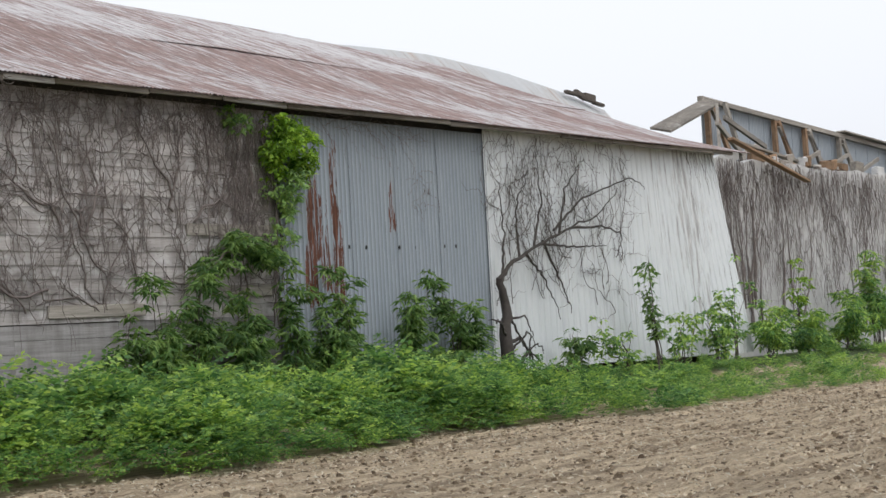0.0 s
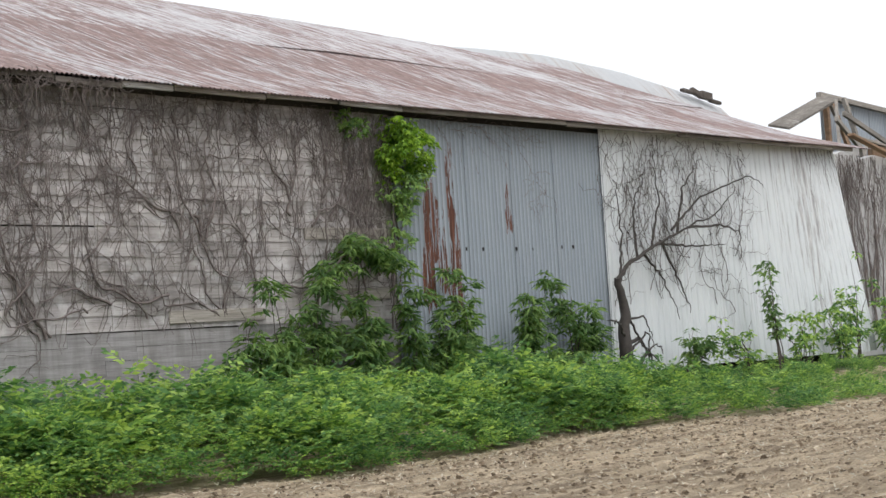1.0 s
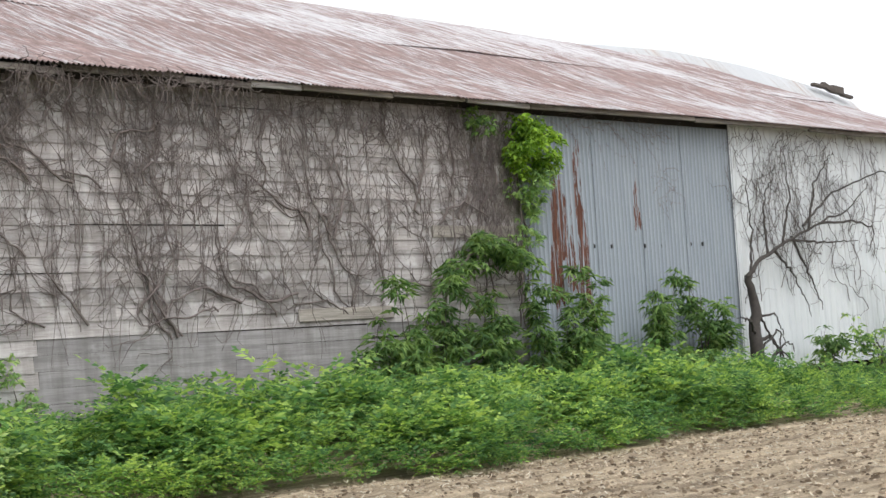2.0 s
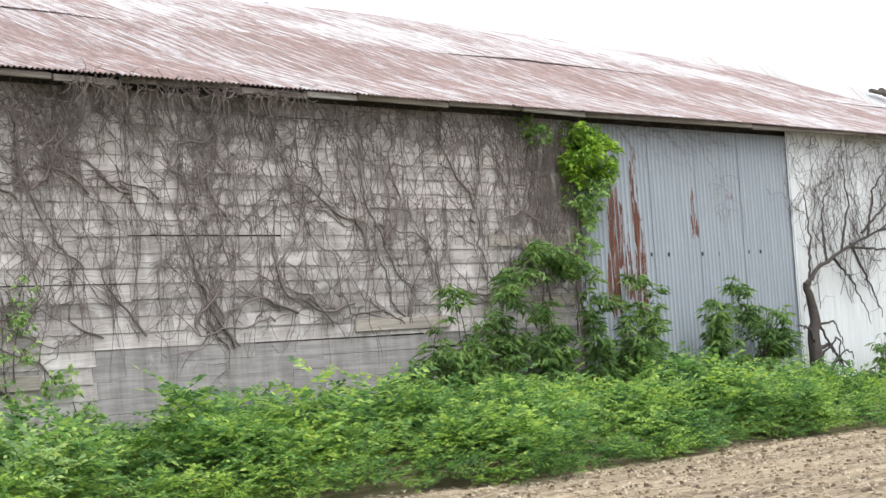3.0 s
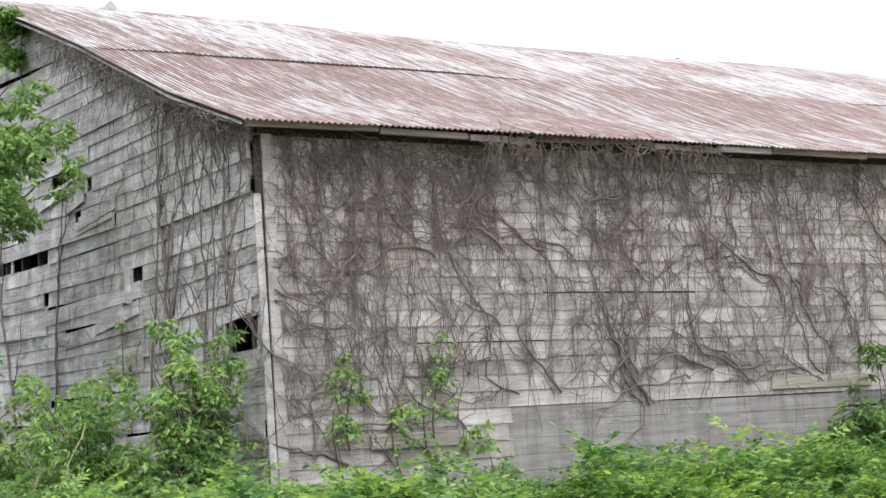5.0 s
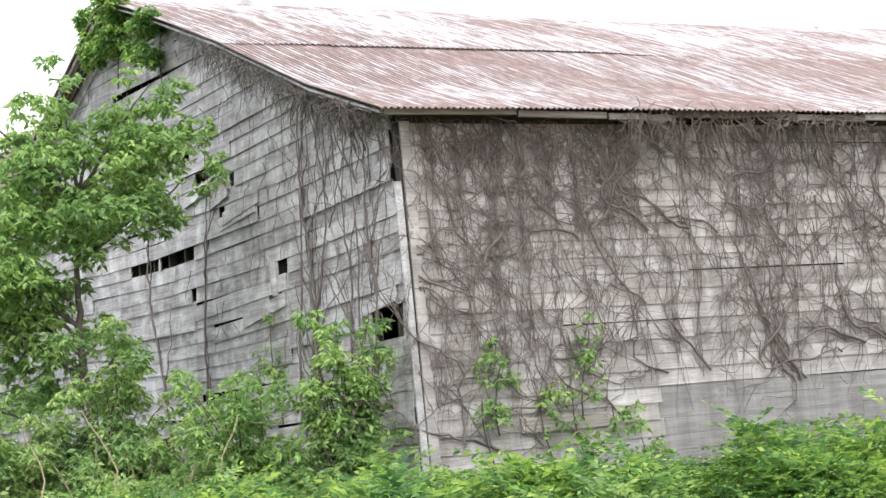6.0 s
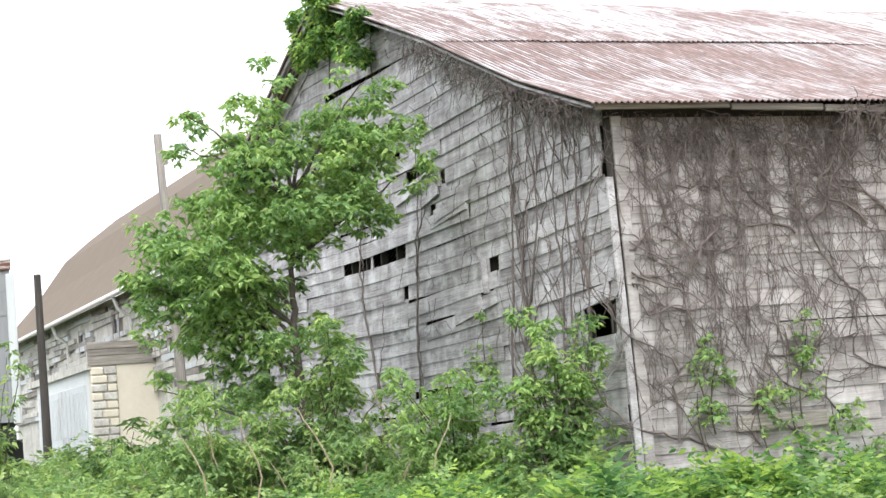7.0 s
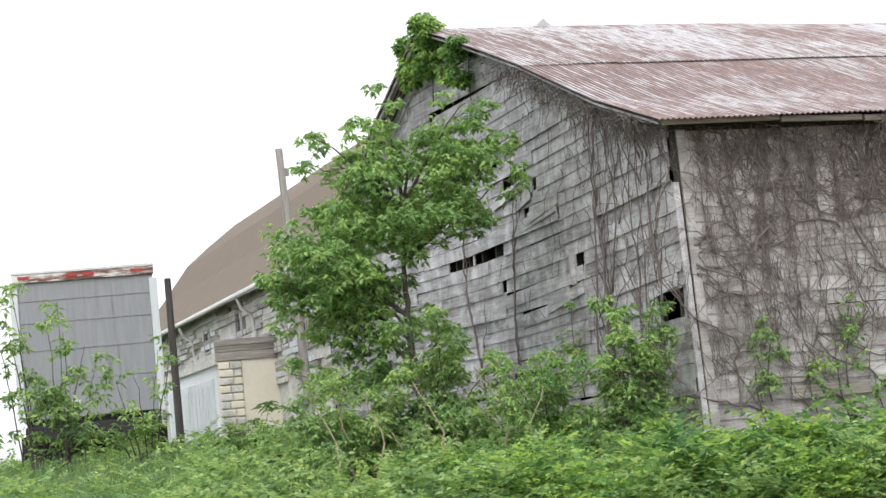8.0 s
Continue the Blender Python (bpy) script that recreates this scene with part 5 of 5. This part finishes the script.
def arching_shrub():
    """A bough that rises and bends over a bare patch of wall."""
    ob = thing("shrub", "dark green shrub with an arching leafy bough", "shrub")
    bow = limb([(9.5, -0.5, 0.5), (9.6, -0.45, 1.5), (9.85, -0.4, 2.3), (10.4, -0.4, 2.68), (11.0, -0.4, 2.72), (11.5, -0.4, 2.55)], 30, 0.015)
    v, f = tubes([(bow, taper(30, 0.028, 0.006))], 6)
    part("stem", mesh_of("stem", v, f, bark, True), ob)
    heads = [(*(bow[k] + rng.normal(0, 0.09, 3)), rng.uniform(0.1, 0.2)) for k in range(12, 30) for g in range(2)]
    part("foliage", quads("foliage", crown(heads, 900, 0.18, 0.055), shrub_leaf), ob)


arching_shrub()
shrub("shrub", "low shrub by the bare trunk", 19.2, -0.8, 0.95, 0.7, 300)
SAP = "thin pale-leaved sapling against white sheets"
shrub("sapling", SAP, 20.8, -1.0, 1.05, 0.7, 230, weed_leaf, 0.12, 0.06)
shrub("sapling", SAP, 22.6, -1.2, 1.3, 0.6, 240, weed_leaf, 0.13, 0.06)
shrub("sapling", SAP, 22.0, -1.0, 2.55, 0.5, 210, shrub_leaf, 0.13, 0.06, lumps=8)
shrub("sapling", SAP, 24.4, -1.2, 1.5, 0.7, 420, weed_leaf, 0.13, 0.06)
shrub("sapling", SAP, 25.0, -1.2, 2.4, 0.5, 200, weed_leaf, 0.13, 0.06, lumps=6)
shrub("shrub", "green bush at the foot of the shed wall", 26.6, -1.2, 1.4, 0.8, 800, weed_leaf)
shrub("shrub", "green bush at the foot of the shed wall", 29.4, -0.9, 1.1, 1.2, 1100, weed_leaf)
shrub("shrub", "green bush at the foot of the shed wall", 32.2, -0.7, 1.1, 1.3, 1000, weed_leaf)
shrub("shrub", "round green bush by the shed wall", 34.0, -0.7, 2.3, 1.0, 1500, weed_leaf, lumps=12)
shrub("shrub", "green bush at the foot of the shed wall", 37.5, -0.6, 1.6, 1.6, 1300, weed_leaf)
shrub("sapling", "yellow-green sapling beside the shed wall", 29.6, -0.6, 2.6, 0.5, 260, ivy_leaf, 0.13, 0.06, lumps=6)
YARD = "light green shrub growing before the grey gable"
for x, y, h, w, n, ma, st in ((-0.75, 0.15, 2.2, 0.65, 2100, yard_leaf, bark), (-0.9, 0.1, 2.5, 0.6, 1900, tree_leaf, bark), (-1.5, 0.9, 1.9, 0.9, 2600, tree_leaf, bark), (-1.9, 1.9, 1.5, 0.9, 1600, yard_leaf, dry_stem), (-2.5, 2.4, 1.4, 0.9, 1500, tree_leaf, dry_stem), (-3.9, 1.7, 1.8, 0.9, 2600, yard_leaf, dry_stem), (-2.75, 2.0, 2.55, 0.85, 3300, yard_leaf, bark), (-3.6, 2.8, 1.35, 0.9, 1700, yard_leaf, bark), (-4.2, 2.6, 1.4, 0.9, 1600, tree_leaf, dry_stem), (-4.8, 3.6, 1.15, 1.0, 1300, tree_leaf, dry_stem), (-2.9, 0.6, 1.2, 0.9, 1300, yard_leaf, dry_stem)):
    shrub("shrub", YARD, x, y, h, w, int(n * 1.35), ma, 0.088, 0.042, stems=9, lumps=18, stem_ma=st)
shrub("shrub", "light green sapling before the parked trailer", -5.5, 8.0, 2.5, 0.8, 620, yard_leaf, 0.12, 0.055, lumps=9)
shrub("shrub", "light green sapling before the parked trailer", -6.5, 8.4, 3.4, 0.75, 800, yard_leaf, 0.12, 0.055, lumps=10)
shrub("shrub", "tall thin sapling before the parked trailer", -7.0, 8.6, 4.0, 0.6, 600, yard_leaf, 0.12, 0.055, lumps=8)
shrub("shrub", "low dark bush by the timber post", -3.6, 9.0, 1.2, 0.6, 700, shrub_leaf)


def patch(name, label, plane, u0, u1, w0, w1, n, ma, out=0.25, leaf_l=0.11, leaf_w=0.06, density=90):
    """Leafy climber on a wall, with a stem behind it."""
    ob = thing(name, label, "vine")
    lumps = []
    for k in range(n):
        u, w = rng.uniform(u0, u1), rng.uniform(w0, w1)
        p = plane(u, w, out * rng.uniform(0.2, 1.0))
        lumps.append((*p, rng.uniform(0.12, 0.22)))
    pts = [plane((u0 + u1) / 2 + 0.1 * math.sin(3 * w), w, 0.05) for w in np.linspace(w0 - 0.5, w1, 12)]
    v, f = tubes([(pts, taper(12, 0.011, 0.005))], 5)
    part("stem", mesh_of("stem", v, f, bark), ob)
    part("foliage", quads("foliage", crown(lumps, n * density, leaf_l, leaf_w, 0.4), ma), ob)
    return ob


CLUMP = "bright green climber clump hanging beside the metal sheets"
patch("green_climber", CLUMP, on_front, 11.6, 12.45, 3.85, 4.68, 26, ivy_leaf, 0.5, 0.095, 0.055, 85)
patch("green_climber", CLUMP, on_front, 11.75, 12.3, 3.35, 3.9, 9, tree_leaf, 0.4, 0.1, 0.055, 60)
patch("green_climber", "thin green climber tail beside the metal sheets", on_front, 11.85, 12.1, 2.6, 3.35, 5, tree_leaf, 0.25, density=35)
patch("green_climber", "dark green climber under the eave", on_front, 10.8, 11.0, 4.4, 4.8, 2, shrub_leaf, 0.3)
for a, b, c, d, n in ((0.85, 1.2, 1.85, 2.4, 4), (0.7, 1.0, 1.5, 1.8, 3), (1.45, 1.75, 1.35, 1.75, 4), (2.05, 2.25, 1.95, 2.45, 3), (2.4, 2.7, 1.2, 1.6, 3), (2.7, 3.0, 0.95, 1.2, 3), (1.9, 2.15, 1.15, 1.8, 3)):
    patch("green_climber", "small green climber on the grey boards", on_front, a, b, c, d, n, tree_leaf, 0.15, 0.09, 0.05, 45)
PEAK = "green ivy mass draped over the gable peak"
patch("green_climber", PEAK, on_gable, 7.35, 9.0, 7.4, 8.1, 30, weed_leaf, 0.5, 0.11, 0.065, 110)
patch("green_climber", PEAK, on_gable, 5.95, 6.9, 6.95, 7.5, 12, weed_leaf, 0.4, 0.11, 0.065, 100)
patch("green_climber", PEAK, on_gable, 7.4, 8.4, 8.05, 8.5, 7, tree_leaf, 0.3, 0.1, 0.06, 90)
patch("green_climber", "thin green climber on the grey gable", on_gable, 3.3, 3.5, 2.2, 3.1, 4, tree_leaf, 0.2, 0.09, 0.05, 45)


def yard_tree():
    """A young broadleaf tree before the gable."""
    m = pose(-2.27, 4.02, 0.85, 0, 0, -19)
    ob = thing("tree", "young broadleaf tree with bright green leaves before the gable", "tree", m=m)
    trunk = limb([(0, 0, 0), (0.05, 0.02, 0.9), (-0.05, 0, 1.8), (-0.05, 0.05, 2.8), (0.05, 0.0, 4.0)], 24, 0.012)
    v, f = tubes([(trunk, taper(24, 0.085, 0.02))], 8)
    part("trunk", mesh_of("trunk", v, f, bark, True), ob)
    ends = ((-1.2, 0.2, 4.95), (-1.25, 0.1, 4.5), (-0.1, 0.0, 5.25), (0.25, 0.1, 4.6), (1.05, 0.0, 5.2), (1.0, 0.2, 4.6), (1.6, -0.2, 4.0), (0.8, 0.3, 3.65), (-0.5, -0.5, 4.2), (-1.0, 0.4, 3.9), (-0.3, 0.5, 3.7),
            (-2.1, 0.1, 3.05), (-1.7, -0.4, 3.35), (-1.3, 0.5, 2.85), (-0.9, -0.5, 3.2), (-0.9, 0.2, 2.8), (0.4, -0.5, 3.6), (-1.5, 0.2, 2.65), (-1.75, 0.1, 1.6), (-0.6, 0.4, 1.7), (0.45, 0.5, 1.9))
    lumps = []
    for k, e in enumerate(ends):
        e = np.array(e)
        s = trunk[min(22, max(4, int(24 * (e[2] - 0.6 * np.hypot(e[0], e[1])) / 3.9)))]
        p = limb([s, s * 0.5 + e * 0.5 + (0, 0, 0.1), e], 12, 0.02)
        v, f = tubes([(p, taper(12, 0.03, 0.006))], 5)
        part("limb", mesh_of("limb", v, f, bark, True), ob)
        thin = k in (0, 1, 2, 4, 6, 11, 18, 20)
        for q in (0.55, 0.7, 0.85, 1.0):
            c = p[int(11 * q)]
            for g in range(2 if thin else 4):
                lumps.append((*(c + rng.normal(0, 0.15 if thin else 0.34, 3) * (1, 1, 0.8)), rng.uniform(0.12, 0.2) if thin else rng.uniform(0.16, 0.3)))
    part("crown", quads("crown", crown(lumps, 20000, 0.122, 0.06, 0.4, 5, 0.75), tree_leaf), ob)


yard_tree()

# dry stalks in the yard
for k in range(12):
    x, y = rng.uniform(-4.5, -0.8), rng.uniform(-0.5, 3)
    z = float(lift(x, y))
    h = rng.uniform(1.0, 1.7)
    v, f = tubes([(limb([(x, y, z), (x + rng.normal(0, 0.15), y, z + 0.6 * h), (x + rng.normal(0, 0.4), y + rng.normal(0, 0.2), z + h)], 9, 0.015), taper(9, 0.013, 0.005))], 4)
    thing("dry_stalk", "dry tan stalk among green weeds", "stalk", mesh_of("dry_stalk", v, f, dry_stem), group="dry stalks")

# clods, stones and straw on the tilled soil
def scatter(n):
    x = rng.uniform(2, 42, n)
    y = np.array([margin(q) for q in x]) - 0.05 - 8.5 * rng.random(n) ** 1.15
    s = np.minimum(0.0105 * rng.lognormal(0, 0.5, n), 0.032)
    z = lift(x, y) + 0.006 + 0.026 * np.sin(2 * math.pi * y / 0.76)
    c = np.stack([x, y, z], -1)
    d = np.array(((1, 0.3, 0), (-0.2, 1, 0), (-1, 0, 0), (0.3, -1, 0), (0.6, 0.55, 0.8), (-0.6, 0.5, 0.75), (-0.5, -0.6, 0.85), (0.55, -0.55, 0.7)))
    p = c[:, None] + s[:, None, None] * d[None] * rng.uniform(0.7, 1.35, (n, 8, 3)) * rng.uniform(0.7, 1.5, (n, 1, 3))
    o = 8 * np.arange(n)[:, None]
    f = np.concatenate([o + np.array(q) for q in ((0, 1, 5, 4), (1, 2, 6, 5), (2, 3, 7, 6), (3, 0, 4, 7), (4, 5, 6, 7))])
    return p.reshape(-1, 3), f


def clod_soil():
    ma, nt, b = material("dry clods", 0.95)
    grain = fuzz(nt, place(nt), 40.0, 4, 0.6)
    col = ramp(nt, island_random(nt), (0.0, (0.11, 0.08, 0.052)), (0.45, (0.29, 0.22, 0.148)), (1.0, (0.66, 0.56, 0.42)))
    nt.links.new(blend(nt, 0.6, col, ramp(nt, grain, (0.3, (0.6, 0.6, 0.6)), (0.7, WHITE)), "MULTIPLY"), b.inputs["Base Color"])
    return ma


def clods():
    v, f = scatter(62000)
    thing("soil_clods", "pale clods and stones on the tilled soil", "clods", mesh_of("soil_clods", v, f.tolist(), clod_soil()), kind="stuff")
    lines = []
    for k in range(6500):
        x = rng.uniform(2, 40)
        y = margin(x) - 9 * rng.random() ** 1.3
        a, ln = rng.uniform(0, math.pi), rng.uniform(0.015, 0.07)
        z = float(lift(x, y)) + 0.03
        lines.append(([(x, y, z), (x + ln * math.cos(a), y + ln * math.sin(a), z + rng.uniform(-0.01, 0.03))], [0.006, 0.004]))
    v, f = tubes(lines, 3)
    thing("straw", "pale straw bits lying on the soil", "straw", mesh_of("straw", v, f, pale_straw), kind="stuff")


clods()
# a crumpled pale sheet in the weeds
n = 14
v = [(33.2 + 1.7 * i / n, -1.9 + 0.8 * j / n, 0.62 + 0.3 * math.sin(3.1 * i / n) * math.sin(3.1 * j / n) + 0.05 * math.sin(i * 1.7 + j) + 0.04 * math.cos(j * 2.3)) for j in range(n + 1) for i in range(n + 1)]
f = [(j * (n + 1) + i, j * (n + 1) + i + 1, (j + 1) * (n + 1) + i + 1, (j + 1) * (n + 1) + i) for j in range(n) for i in range(n)]
thing("crumpled_tarp", "crumpled pale tarp lying in the weeds", "tarp", mesh_of("crumpled_tarp", v, f, plastic, True))
